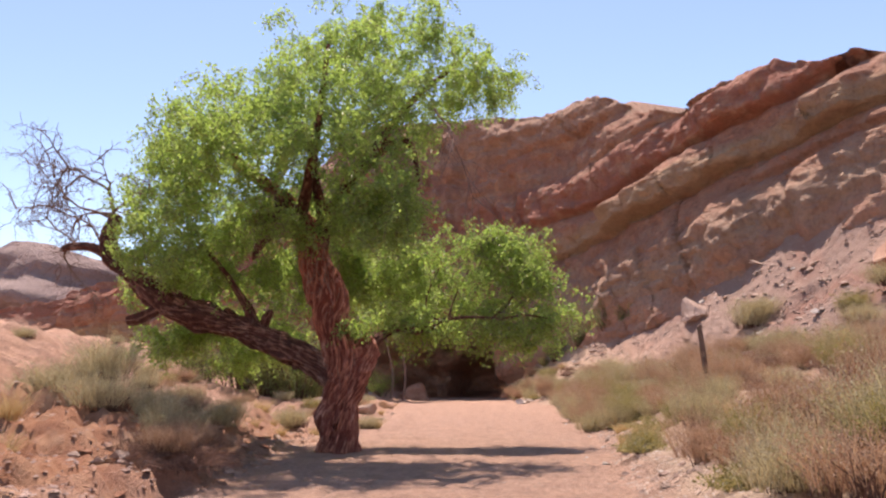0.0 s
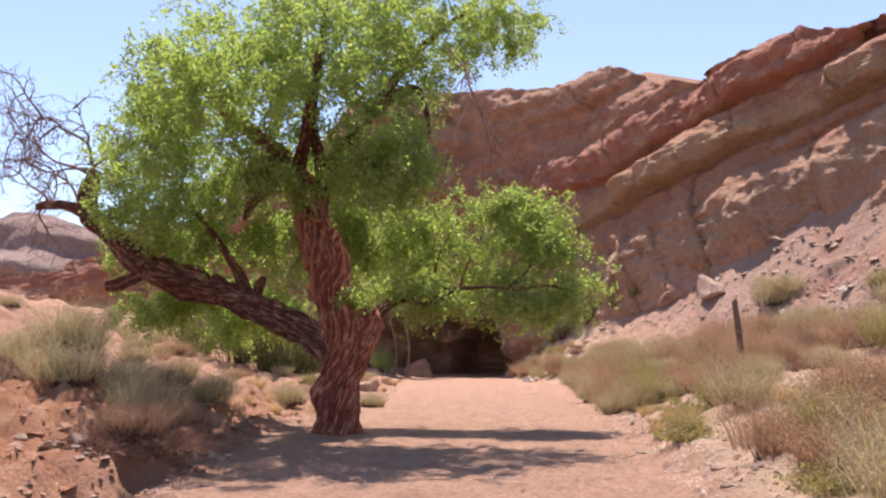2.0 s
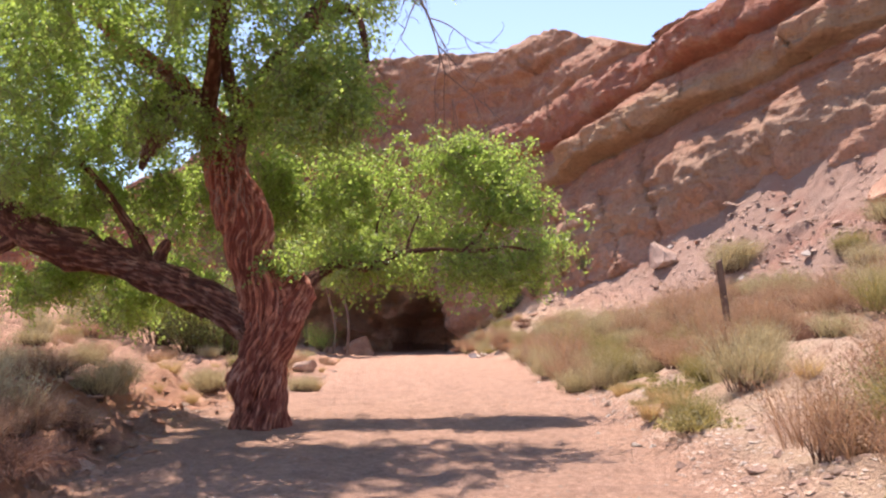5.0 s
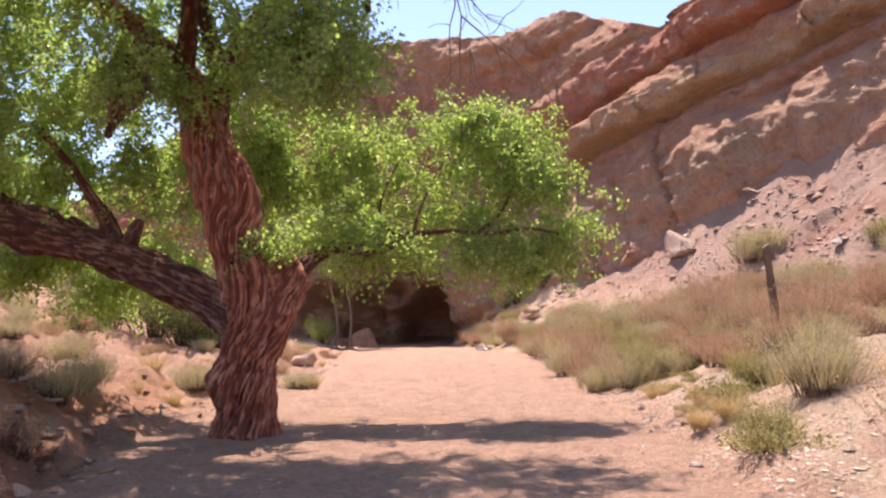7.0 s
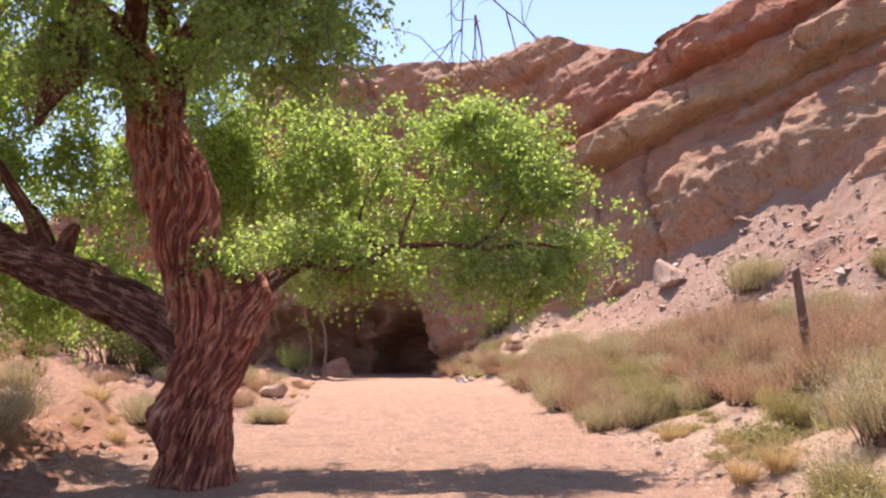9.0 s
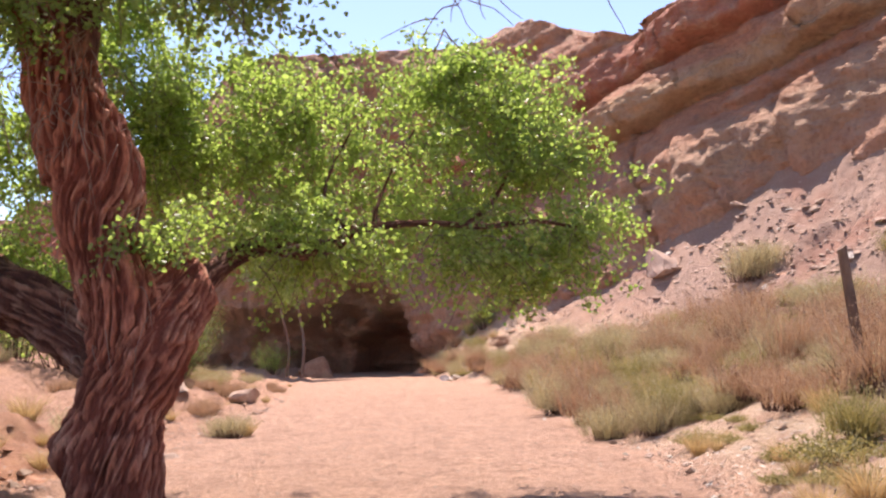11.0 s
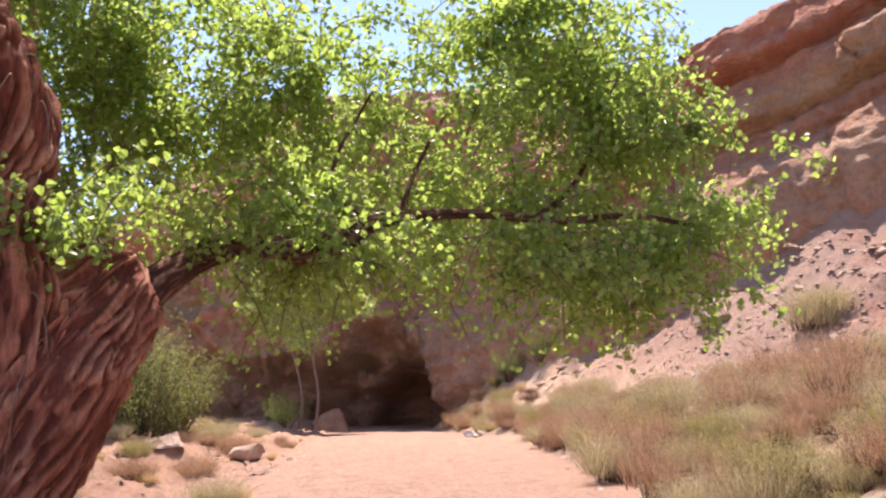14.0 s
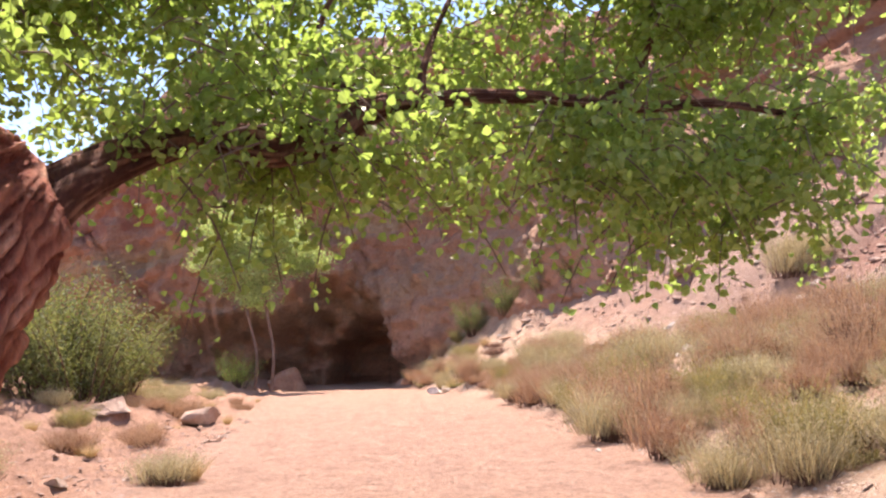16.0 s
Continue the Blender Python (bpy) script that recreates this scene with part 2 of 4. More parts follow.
def bark_material(name, deep, low, mid, high):
    n = Nodes(name)
    a = n.noise(5.0, 5, 0.6, (1, 1, 0.35))
    b = n.noise(45.0, 5, 0.7, (1, 1, 0.25))
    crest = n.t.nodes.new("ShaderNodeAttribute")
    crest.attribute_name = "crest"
    # furrows darker than crests: inner bark tone plus shade painted into the grooves
    furrow_tone = n.ramp(a, [(0.3, deep), (0.7, tuple(1.8 * k for k in deep))])
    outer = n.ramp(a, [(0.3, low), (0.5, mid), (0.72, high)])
    c = n.mix(n.ramp(crest.outputs["Fac"], [(0.35, (0, 0, 0)), (0.85, (1, 1, 1))]), furrow_tone, outer)
    c = n.mix(0.68, c, n.ramp(b, [(0.3, (0.45, 0.42, 0.40)), (0.52, (1, 1, 1)), (0.72, (1.35, 1.3, 1.25))]), "MULTIPLY")
    c = n.mix(n.math("MULTIPLY", n.ramp(n.noise(1.6, 4, 0.6), [(0.5, (0, 0, 0)), (0.7, (1, 1, 1))]), 0.25), c, deep)
    n.bump(n.math("ADD", n.math("ADD", a, b), n.noise(16.0, 5, 0.65, (1, 1, 0.5))), 1.0, 0.045)
    return n.done(c, 0.9)


def wood_material(name, dark, pale):
    n = Nodes(name)
    a = n.noise(9.0, 5, 0.6, (1, 1, 0.3))
    c = n.ramp(a, [(0.3, dark), (0.7, pale)])
    n.bump(n.noise(60.0, 4, 0.6, (1, 1, 0.15)), 0.5, 0.01)
    return n.done(c, 0.88)


def leaf_material(name, dark, mid, pale, glow=0.5, rough=0.5, tint=(1.8, 1.85, 0.9)):
    n = Nodes(name)
    rnd = n.t.nodes.new("ShaderNodeNewGeometry").outputs["Random Per Island"]
    ob = n.t.nodes.new("ShaderNodeObjectInfo").outputs["Random"]
    patch = n.noise(1.1, 3)
    f = n.math("ADD", n.math("MULTIPLY", rnd, 0.6), n.math("MULTIPLY", patch, 0.4))
    c = n.ramp(f, [(0.2, dark), (0.5, mid), (0.8, pale)])
    c = n.mix(n.math("MULTIPLY", ob, 0.35), c, n.mix(0.5, c, pale))
    n.done(c, rough)
    n.b.inputs["Specular IOR Level"].default_value = 0.4
    tr = n.t.nodes.new("ShaderNodeBsdfTranslucent")
    n.link(n.mix(1.0, c, tint, "MULTIPLY"), tr.inputs["Color"])
    mx = n.t.nodes.new("ShaderNodeMixShader")
    mx.inputs[0].default_value = glow
    out = n.t.nodes["Material Output"]
    n.link(n.b.outputs[0], mx.inputs[1])
    n.link(tr.outputs[0], mx.inputs[2])
    n.link(mx.outputs[0], out.inputs["Surface"])
    return n.m


GROUND = ground_material()
CLIFF = cliff_material()
ROCK = rock_material("pale_rock", [(0.3, (0.36, 0.22, 0.155)), (0.55, (0.47, 0.33, 0.25)), (0.75, (0.56, 0.44, 0.35))])
SCREE = rock_material("scree_rock", [(0.3, (0.34, 0.21, 0.16)), (0.55, (0.46, 0.31, 0.245)), (0.75, (0.56, 0.42, 0.35))])
WHITE_ROCK = rock_material("bleached_rock", [(0.3, (0.50, 0.42, 0.36)), (0.6, (0.68, 0.60, 0.52)), (0.8, (0.76, 0.70, 0.62))])
RED_ROCK = rock_material("red_rock", [(0.3, (0.33, 0.145, 0.087)), (0.55, (0.47, 0.235, 0.145)), (0.75, (0.55, 0.335, 0.225))])
HILL = rock_material("far_mesa_rock", [(0.3, (0.20, 0.135, 0.125)), (0.5, (0.30, 0.215, 0.19)), (0.7, (0.38, 0.285, 0.25))], 0.06, 0.9)
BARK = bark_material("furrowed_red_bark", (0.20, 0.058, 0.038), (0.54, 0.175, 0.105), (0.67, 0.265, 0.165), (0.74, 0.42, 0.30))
# darker bark for the limbs: dark brown, with their shade put into the colour
LIMB_BARK = bark_material("dark_shaded_limb_bark", (0.09, 0.034, 0.024), (0.25, 0.105, 0.07), (0.38, 0.185, 0.125), (0.50, 0.31, 0.23))
DEAD = wood_material("dead_wood", (0.13, 0.08, 0.06), (0.30, 0.20, 0.16))
GREY_TWIG = wood_material("dry_grey_twig", (0.20, 0.12, 0.09), (0.40, 0.28, 0.22))
POST_WOOD = wood_material("weathered_post_wood", (0.10, 0.06, 0.045), (0.22, 0.14, 0.10))
LEAF = leaf_material("cottonwood_leaf", (0.172, 0.222, 0.08), (0.232, 0.297, 0.107), (0.292, 0.355, 0.155), 0.61, 0.38, (1.6, 1.74, 0.88))
WILLOW = leaf_material("willow_leaf", (0.10, 0.12, 0.045), (0.165, 0.19, 0.075), (0.26, 0.28, 0.13), 0.38, 0.6, (1.5, 1.4, 0.8))
LEAF_GREY = leaf_material("small_tree_leaf", (0.19, 0.24, 0.12), (0.28, 0.34, 0.175), (0.38, 0.44, 0.26), 0.5)
SAGE = leaf_material("grey_green_shrub", (0.22, 0.18, 0.105), (0.40, 0.335, 0.205), (0.56, 0.49, 0.33), 0.3, 0.8, (1.3, 1.25, 1.0))
GREEN_SHRUB = leaf_material("olive_shrub", (0.15, 0.13, 0.06), (0.29, 0.25, 0.115), (0.43, 0.37, 0.20), 0.35, 0.7, (1.3, 1.25, 0.8))
RUST = leaf_material("rust_brown_dry_brush", (0.20, 0.11, 0.07), (0.39, 0.24, 0.155), (0.54, 0.39, 0.26), 0.3, 0.85, (1.25, 1.15, 1.0))
DARK_BRUSH = leaf_material("dark_dead_brush", (0.14, 0.075, 0.055), (0.23, 0.125, 0.09), (0.34, 0.21, 0.15), 0.2, 0.85, (1.2, 1.1, 1.0))
STRAW = leaf_material("straw_grass", (0.36, 0.24, 0.12), (0.48, 0.34, 0.18), (0.60, 0.46, 0.27), 0.3, 0.8, (1.2, 1.15, 0.9))
STEM = wood_material("brush_stem", (0.075, 0.042, 0.03), (0.19, 0.11, 0.08))

# ---- ground ----
RIGHT_Y, RIGHT_X = (-30, 5, 11, 15, 20, 24, 28, 33, 40, 46, 53, 60, 68), (2.2, 2.3, 2.5, 2.9, 3.5, 3.7, 3.95, 4.2, 4.5, 4.6, 3.7, 2.9, 2.1)
LEFT_Y, LEFT_X = (-30, 6, 12, 16, 19, 22, 28, 40, 60, 68), (-2.9, -3.0, -3.1, -3.3, -4.0, -3.4, -3.1, -3.3, -3.5, -4.0)
CONTACT_U, CONTACT_Z = (-4, 0, 4, 8.5, 14.6, 19.8, 26.3, 33.6, 45, 90), (0.4, 0.8, 2.6, 4.3, 5.6, 7.0, 8.9, 10.1, 11.5, 14)


def height(x, y):
    """The ground's height over the plan."""
    x, y = np.asarray(x, float), np.asarray(y, float)
    wob = 0.28 * fbm(x * 0.0 + 3.1, y * 0.55, 0, 3, 21)
    er = x - np.interp(y, RIGHT_Y, RIGHT_X) - wob
    el = np.interp(y, LEFT_Y, LEFT_X) + 0.30 * fbm(7.7, y * 0.6, 0, 3, 23) - x
    d = 39.8 - 0.84 * x - 0.545 * y
    px, py = x + 0.84 * d, y + 0.545 * d
    u = (px - 2.6) * 0.545 - (py - 69.0) * 0.84
    zc = np.interp(u, CONTACT_U, CONTACT_Z)
    s = np.clip(er, 0, None) / (np.clip(er, 0, None) + np.clip(d, 0.0, None) * 1.0 + 1e-3)
    right = (zc - 0.85) * s ** 2.1 + 0.22 * smooth(0.0, 0.9, er) + 0.72 * smooth(0.3, 3.6, er) + smooth(0.3, 2, er) * (0.13 * fbm(x * 0.8, y * 0.8, 0, 4, 5) + 0.05 * fbm(x * 3, y * 3, 0, 3, 6))
    right = right + smooth(4, 10, er) * 0.30 * fbm(x * 0.45, y * 0.45, 0, 4, 8)
    right = right + smooth(3, 7, er) * (0.20 * np.abs(fbm(x * 0.9, y * 0.9, 0, 4, 9)) + 0.11 * fbm(x * 2.6, y * 2.6, 0, 3, 10))
    lump = fbm(x * 0.7, y * 0.7, 0, 4, 11)
    near = smooth(24, 15, y)
    brink = 0.30 + 0.40 * fbm(x * 0.8, y * 0.8, 0, 3, 17)
    left = (0.12 + 0.60 * near) * (0.55 * smooth(brink, brink + 0.28, el) + 0.45 * smooth(brink + 0.7, brink + 1.5, el)) * (0.9 + 0.25 * lump) + 0.30 * smooth(0.8, 2.6, el) * (0.55 + lump) + 0.05 * np.clip(el - 1.5, 0, 26)
    left = left + 0.20 * np.clip(el - 6, 0, 24) * smooth(72, 52, y)
    clod = np.abs(fbm(x * 1.9, y * 1.9, 0, 4, 12))
    left = left + smooth(0.0, 0.6, el) * (0.20 * near + 0.07) * (0.45 - clod) + smooth(0.1, 0.8, el) * 0.075 * fbm(x * 5.5, y * 5.5, 0, 3, 18) + smooth(6, 16, el) * 0.9 * fbm(x * 0.12, y * 0.12, 0, 4, 13) + smooth(5, 9, el) * 0.35 * (0.4 - np.abs(fbm(x * 0.5, y * 0.5, 0, 4, 14)))
    wash = 0.03 * fbm(x * 0.9, y * 0.6, 0, 4, 15) + 0.022 * fbm(x * 3.7, y * 3.7, 0, 3, 16)
    out = wash + np.where(er > 0, right, 0) + np.where(el > 0, left, 0)
    r = np.hypot(x, y - 30)
    return out * smooth(700, 130, r)


def axis(lo, hi, step, far, grow=1.16):
    a = list(np.arange(lo, hi + step / 2, step))
    s, p = step, a[-1]
    while p < far:
        s *= grow
        p += s
        a.append(p)
    s, p, b = step, a[0], []
    while p > -far:
        s *= grow
        p -= s
        b.append(p)
    return np.array(b[::-1] + a)


gx, gy = axis(-9, 10, 0.10, 2200, 1.055), axis(6, 40, 0.12, 2200, 1.045)
GX, GY = np.meshgrid(gx, gy)
GZ = height(GX, GY)
ground_mesh = quads_mesh("ground", np.stack([GX, GY, GZ], -1).reshape(-1, 3), grid_faces(len(gy), len(gx)), GROUND, True)
_er = GX - np.interp(GY, RIGHT_Y, RIGHT_X)
_el = np.interp(GY, LEFT_Y, LEFT_X) - GX
ground_mesh.attributes.new("soil", "FLOAT", "POINT").data.foreach_set("value", np.maximum(smooth(0.0, 1.2, _el) * (0.25 + 0.75 * smooth(30, 17, GY)), 0.12 * smooth(0.2, 2.0, _er)).ravel().astype(np.float32))
ground_mesh.attributes.new("scree", "FLOAT", "POINT").data.foreach_set("value", smooth(4.5, 8.0, _er).ravel().astype(np.float32))
ground_mesh.attributes.new("pale", "FLOAT", "POINT").data.foreach_set("value", (smooth(0.1, 0.9, _er) * smooth(7.0, 4.0, _er)).ravel().astype(np.float32))
thing("ground", ground_mesh, "pinkish sandy wash bed with red earth banks and scree", "ground", kind="structure")

# ---- cliff ----
CLIFF_PLAN = [(-75, 96), (-42, 82), (-26, 75), (-12, 71.5), (-4.5, 71.5), (2.6, 69.0), (11.4, 55.4), (21.0, 40.6), (34, 20.5), (50, -4), (64, -40)]
plan = spline(CLIFF_PLAN, 1600)
_run = np.concatenate([[0], np.cumsum(np.linalg.norm(np.diff(plan, axis=0), axis=1))])
_corner = _run[np.argmin(np.hypot(plan[:, 0] - 2.6, plan[:, 1] - 69.0))]
U_LO, U_HI = 0.5 - _corner, _run[-1] - _corner - 0.5
cu = np.concatenate([np.arange(U_LO, -22, 0.6), np.arange(-22, 40, 0.17), np.arange(40, U_HI, 0.9)])
cx, cy = np.interp(cu + _corner, _run, plan[:, 0]), np.interp(cu + _corner, _run, plan[:, 1])
tx, ty = np.gradient(cx, cu), np.gradient(cy, cu)
for _ in range(60):
    tx[1:-1], ty[1:-1] = (tx[:-2] + tx[1:-1] + tx[2:]) / 3, (ty[:-2] + ty[1:-1] + ty[2:]) / 3
tl = np.hypot(tx, ty)
nx, ny = ty / tl, -tx / tl          # outwards, to the wash
TOP_U = (-95, -60, -42, -34, -24, -19, -15, -9, -3, 1.3, 3.7, 6, 8.6, 12, 14.4, 17.6, 18.7, 20.7, 25, 26.7, 28.8, 31.5, 34, 44, 95)
TOP_Z = (9, 9, 11, 13, 16, 20, 23.5, 24.5, 24.5, 23.5, 23.0, 23.1, 22.8, 21.0, 19.9, 19.1, 19.4, 19.8, 19.7, 19.4, 18.6, 18.2, 17.5, 17, 15)
top = 1.5 + (np.interp(cu, TOP_U, TOP_Z) - 1.5) * 1.04 + 0.3 * fbm(cu * 0.5, 2.2, 0, 4, 31)


def bed_rise(u):
    u = np.clip(u, -30, 60)
    return 0.08 * u + 0.0026 * u * np.abs(u)


BEDS = ((-20, 0.6), (1.0, 1.15), (10.2, 1.2), (13.4, 0.85), (17.2, 0.45), (20.5, 0.6), (24.0, 0.6), (40, 0.5))
nv = 190
rows_v = np.linspace(0, 1, nv)
CU, CV = np.meshgrid(cu, rows_v)
TOPS = np.interp(CU, cu, top)
CZ = -1.0 + (TOPS + 1.0) * CV
B = CZ - bed_rise(CU) + 0.55 * fbm(CU * 0.10, CZ * 0.12, 0, 3, 33)
off = np.zeros_like(CZ)
for (b0, amp), (b1, _n) in zip(BEDS[:-1], BEDS[1:]):
    t = np.clip((B - b0) / (b1 - b0), 0, 1)
    inside = (B >= b0) & (B < b1)
    bulge = smooth(0.0, 0.14, t) * (1 - 0.9 * smooth(0.5, 1.02, t)) + 0.10 * np.sin(t * 9 + b0 + 2.0 * vnoise(CU * 0.2, b0, 0, 34)) * smooth(0.1, 0.3, t)
    vary = 0.55 + 0.45 * vnoise(CU * 0.13, b0 * 3.3, 0, 35) + 0.28 * smooth(-0.25, 0.25, vnoise(CU * 0.42 + 0.1 * B, b0 * 5.1, 0, 36))
    off = np.where(inside, 1.55 * amp * vary * bulge * smooth(-6, 8, CU), off)
off = off - 0.12 * np.clip(CZ - 4, 0, None) - 0.34 * smooth(0, 8, CU) * (smooth(9.9, 10.5, B) + smooth(13.1, 13.7, B) + smooth(16.8, 17.8, B)) - 0.9 * smooth(-4.0, 0.0, CZ - TOPS) ** 2
off = off + (0.38 + 0.3 * smooth(9, 14, B)) * fbm(CU * 0.16, CZ * 0.2, 0, 4, 37) + 0.22 * fbm(CU * 0.9, B * 1.1, 0, 4, 38) + 0.7 * smooth(8, -4, CU) * fbm(CU * 0.55, CZ * 0.10, 0, 4, 45) + 0.45 * smooth(12, 2, CU) * np.abs(fbm(CU * 0.6, CZ * 0.6, 0, 4, 50))
off = off + 0.07 * vnoise(B * 1.9, CU * 0.5, 0, 46) + 0.05 * vnoise(B * 5.0, CU * 1.1, 0, 47) + 0.12 * fbm(CU * 2.2, CZ * 2.2, 0, 3, 48)
off = off - 0.55 * np.exp(-((B - 8.7) / 0.3) ** 2) * smooth(22, 27, CU) - (0.4 * np.exp(-((B - 10.25) / 0.24) ** 2) + 0.3 * np.exp(-((B - 13.45) / 0.2) ** 2)) * smooth(0, 8, CU)
crack = 1 - np.abs(fbm(CU * 0.42 + 0.25 * CZ, CZ * 0.07, 0, 3, 39))
off = off - 0.6 * smooth(0.92, 1.0, crack) * smooth(0.0, 0.4, vnoise(CU * 0.2, CZ * 0.25, 0, 40))
# the hollow at the head of the wash: a deep mouth, a shallow arch round it and an undercut wall beside it
mouth = smooth(1.15, 0.8, np.hypot((CU + 2.5) / 3.3, np.clip(CZ, 0, None) / 4.1) + 0.08 * fbm(CU * 0.9, CZ * 0.9, 0, 3, 41))
arch = smooth(1.2, 0.7, np.hypot((CU + 4.5) / 4.4, np.clip(CZ, 0, None) / 6.6) + 0.10 * fbm(CU * 0.6, CZ * 0.6, 0, 3, 42))
under = smooth(5.6, 3.2, CZ + 0.7 * fbm(CU * 0.3, 4.0, 0, 3, 43)) * smooth(-24, -18, CU) * smooth(-4, -9, CU)
off = off + 0.9 * np.clip(arch + under, 0, 1) * fbm(CU * 0.7, CZ * 0.9, 0, 4, 49)
off = off - 6.5 * mouth - 4.2 * arch - 4.0 * under
CX = np.interp(CU, cu, cx) + off * np.interp(CU, cu, nx)
CY = np.interp(CU, cu, cy) + off * np.interp(CU, cu, ny)
# the top runs back from the brink
back_x, back_y, back_z = [], [], []
for k, (far, drop) in enumerate(((1.2, -0.25), (3.5, 0.1), (9.0, 0.4), (25.0, 0.0), (60.0, -2.0))):
    back_x.append(CX[-1] - far * np.interp(cu, cu, nx))
    back_y.append(CY[-1] - far * np.interp(cu, cu, ny))
    back_z.append(CZ[-1] + drop - (0.6 if k == 0 else 0.2) * np.abs(fbm(cu * 0.6, k * 3.0, 0, 3, 44)))
AX, AY, AZ = np.vstack([CX] + back_x), np.vstack([CY] + back_y), np.vstack([CZ] + back_z)
cliff_mesh = quads_mesh("cliff", np.stack([AX, AY, AZ], -1).reshape(-1, 3), grid_faces(len(AX), len(cu))[:, ::-1], CLIFF, True)
bed_value = np.vstack([B] + [B[-1]] * len(back_x)) / 25.0
cliff_mesh.attributes.new("bed", "FLOAT", "POINT").data.foreach_set("value", bed_value.ravel().astype(np.float32))
thing("cliff", cliff_mesh, "tall banded red and ochre sandstone cliff with a dark hollow at its foot", "cliff", kind="structure")


# ---- far mesa ----
def mesa(name, x0, x1, y, zs, depth, label, seed):
    n, m = 160, 40
    xs = np.linspace(x0, x1, n)
    tops = np.interp(np.linspace(0, 1, n), np.linspace(0, 1, len(zs)), zs) + 1.2 * fbm(xs * 0.06, seed, 0, 4, seed)
    v = np.linspace(0, 1, m)
    X, V = np.meshgrid(xs, v)
    Z = -2 + (tops + 2) * V
    step = np.floor(V * 4) / 4 + smooth(0.6, 1.0, V * 4 % 1) / 4
    Y = y + depth * (0.35 * V + 0.65 * step) + 4.0 * fbm(X * 0.05, V * 3, 0, 4, seed + 2)
    X2, Y2, Z2 = np.vstack([X, X[-1:]]), np.vstack([Y, Y[-1:] + 120]), np.vstack([Z, Z[-1:] - 3])
    me = quads_mesh(name, np.stack([X2, Y2, Z2], -1).reshape(-1, 3), grid_faces(m + 1, n), HILL, True)
    return thing(name, me, label, "mesa", kind="structure")


mesa("mesa", -230, -30, 128, (24, 28, 30, 31, 30, 29, 24, 12), 26, "distant mauve-grey mesa with stepped ledges", 51)


# ---- rocks ----
def rock_mesh(name, sx, sy, sz, material, seed, flat=0.35, cuts=3):
    bm = bmesh.new()
    bmesh.ops.create_icosphere(bm, subdivisions=cuts, radius=1.0)
    co = np.array([v.co for v in bm.verts])
    rng = np.random.default_rng(seed)
    for _ in range(13):
        nrm = rng.normal(size=3)
        nrm /= np.linalg.norm(nrm)
        lim = rng.uniform(0.32, 0.66)
        over = np.clip(co @ nrm - lim, 0, None)
        co = co - over[:, None] * nrm * 0.97
    co = co * 1.5 * (1 + 0.08 * fbm(co[:, 0] * 1.7, co[:, 1] * 1.7, co[:, 2] * 1.7, 4, seed))[:, None]
    co[:, 2] = np.where(co[:, 2] < 0, co[:, 2] * flat, co[:, 2])
    co *= (sx, sy, sz)
    for v, c in zip(bm.verts, co):
        v.co = c
    me = bpy.data.meshes.new(name)
    bm.to_mesh(me)
    bm.free()
    me.materials.append(material)
    return me


def ground_at(x, y):
    return float(height(x, y))


def rock(name, x, y, size, material, label, seed, turn=0, lift=0.0, category="rock", group=""):
    return thing(name, rock_mesh(name, *size, material, seed), label, category, group, at=pose(x, y, ground_at(x, y) + lift, 0, 0, turn))


# ---- brush ----
def blades(rng, count, spread, tall, width, droop, lean=0.75, start=0.0, seg=3):
    """Thin bent blades fanning from one root: corners and faces."""
    ang = rng.uniform(0, 2 * np.pi, count)
    tilt = np.arccos(1 - rng.uniform(0, 1, count) * (1 - math.cos(min(1.5, 1.55 * lean))))
    length = tall * rng.uniform(0.5, 1.05, count)
    knots = 6
    pick = rng.integers(0, knots, count)
    knot_a, knot_r, knot_h = rng.uniform(0, 2 * np.pi, knots), spread * (0.12 if spread < 0.5 else 1.0) * rng.uniform(0.1, 0.55, knots), rng.uniform(0.55, 1.15, knots)
    length = length * knot_h[pick]
    rr = spread * np.sqrt(rng.uniform(0, 1, count)) * 0.22
    root = np.stack([rr * np.cos(ang) + rng.normal(0, 0.05 * spread, count), rr * np.sin(ang) + rng.normal(0, 0.05 * spread, count), np.zeros(count)], -1)
    root[:, 0] += (knot_r * np.cos(knot_a))[pick]
    root[:, 1] += (knot_r * np.sin(knot_a))[pick]
    a2 = ang + rng.normal(0, 0.9, count)
    out = np.stack([np.cos(a2), np.sin(a2), np.zeros(count)], -1)
    side = np.stack([-np.sin(a2), np.cos(a2), np.zeros(count)], -1)
    turn = rng.uniform(0, np.pi, count)
    side = side * np.cos(turn)[:, None] + np.cross(side, out) * np.sin(turn)[:, None]
    ts = np.linspace(start, 1, seg + 1)
    pts = []
    for t in ts:
        a = tilt * (0.55 + droop * t)
        p = root + out * (np.sin(a) * length * t)[:, None] + np.array([0, 0, 1.0]) * (np.cos(a) * length * t)[:, None]
        w = width * (1 - 0.75 * t) * rng.uniform(0.7, 1.2, count)
        pts.append(np.stack([p - side * w[:, None], p + side * w[:, None]], 1))
    P = np.stack(pts, 1)
    verts = P.reshape(-1, 3)
    k = (seg + 1) * 2
    b = np.arange(count)[:, None] * k
    f = [np.stack([b[:, 0] + 2 * i, b[:, 0] + 2 * i + 1, b[:, 0] + 2 * i + 3, b[:, 0] + 2 * i + 2], -1) for i in range(seg)]
    return verts, np.vstack(f)


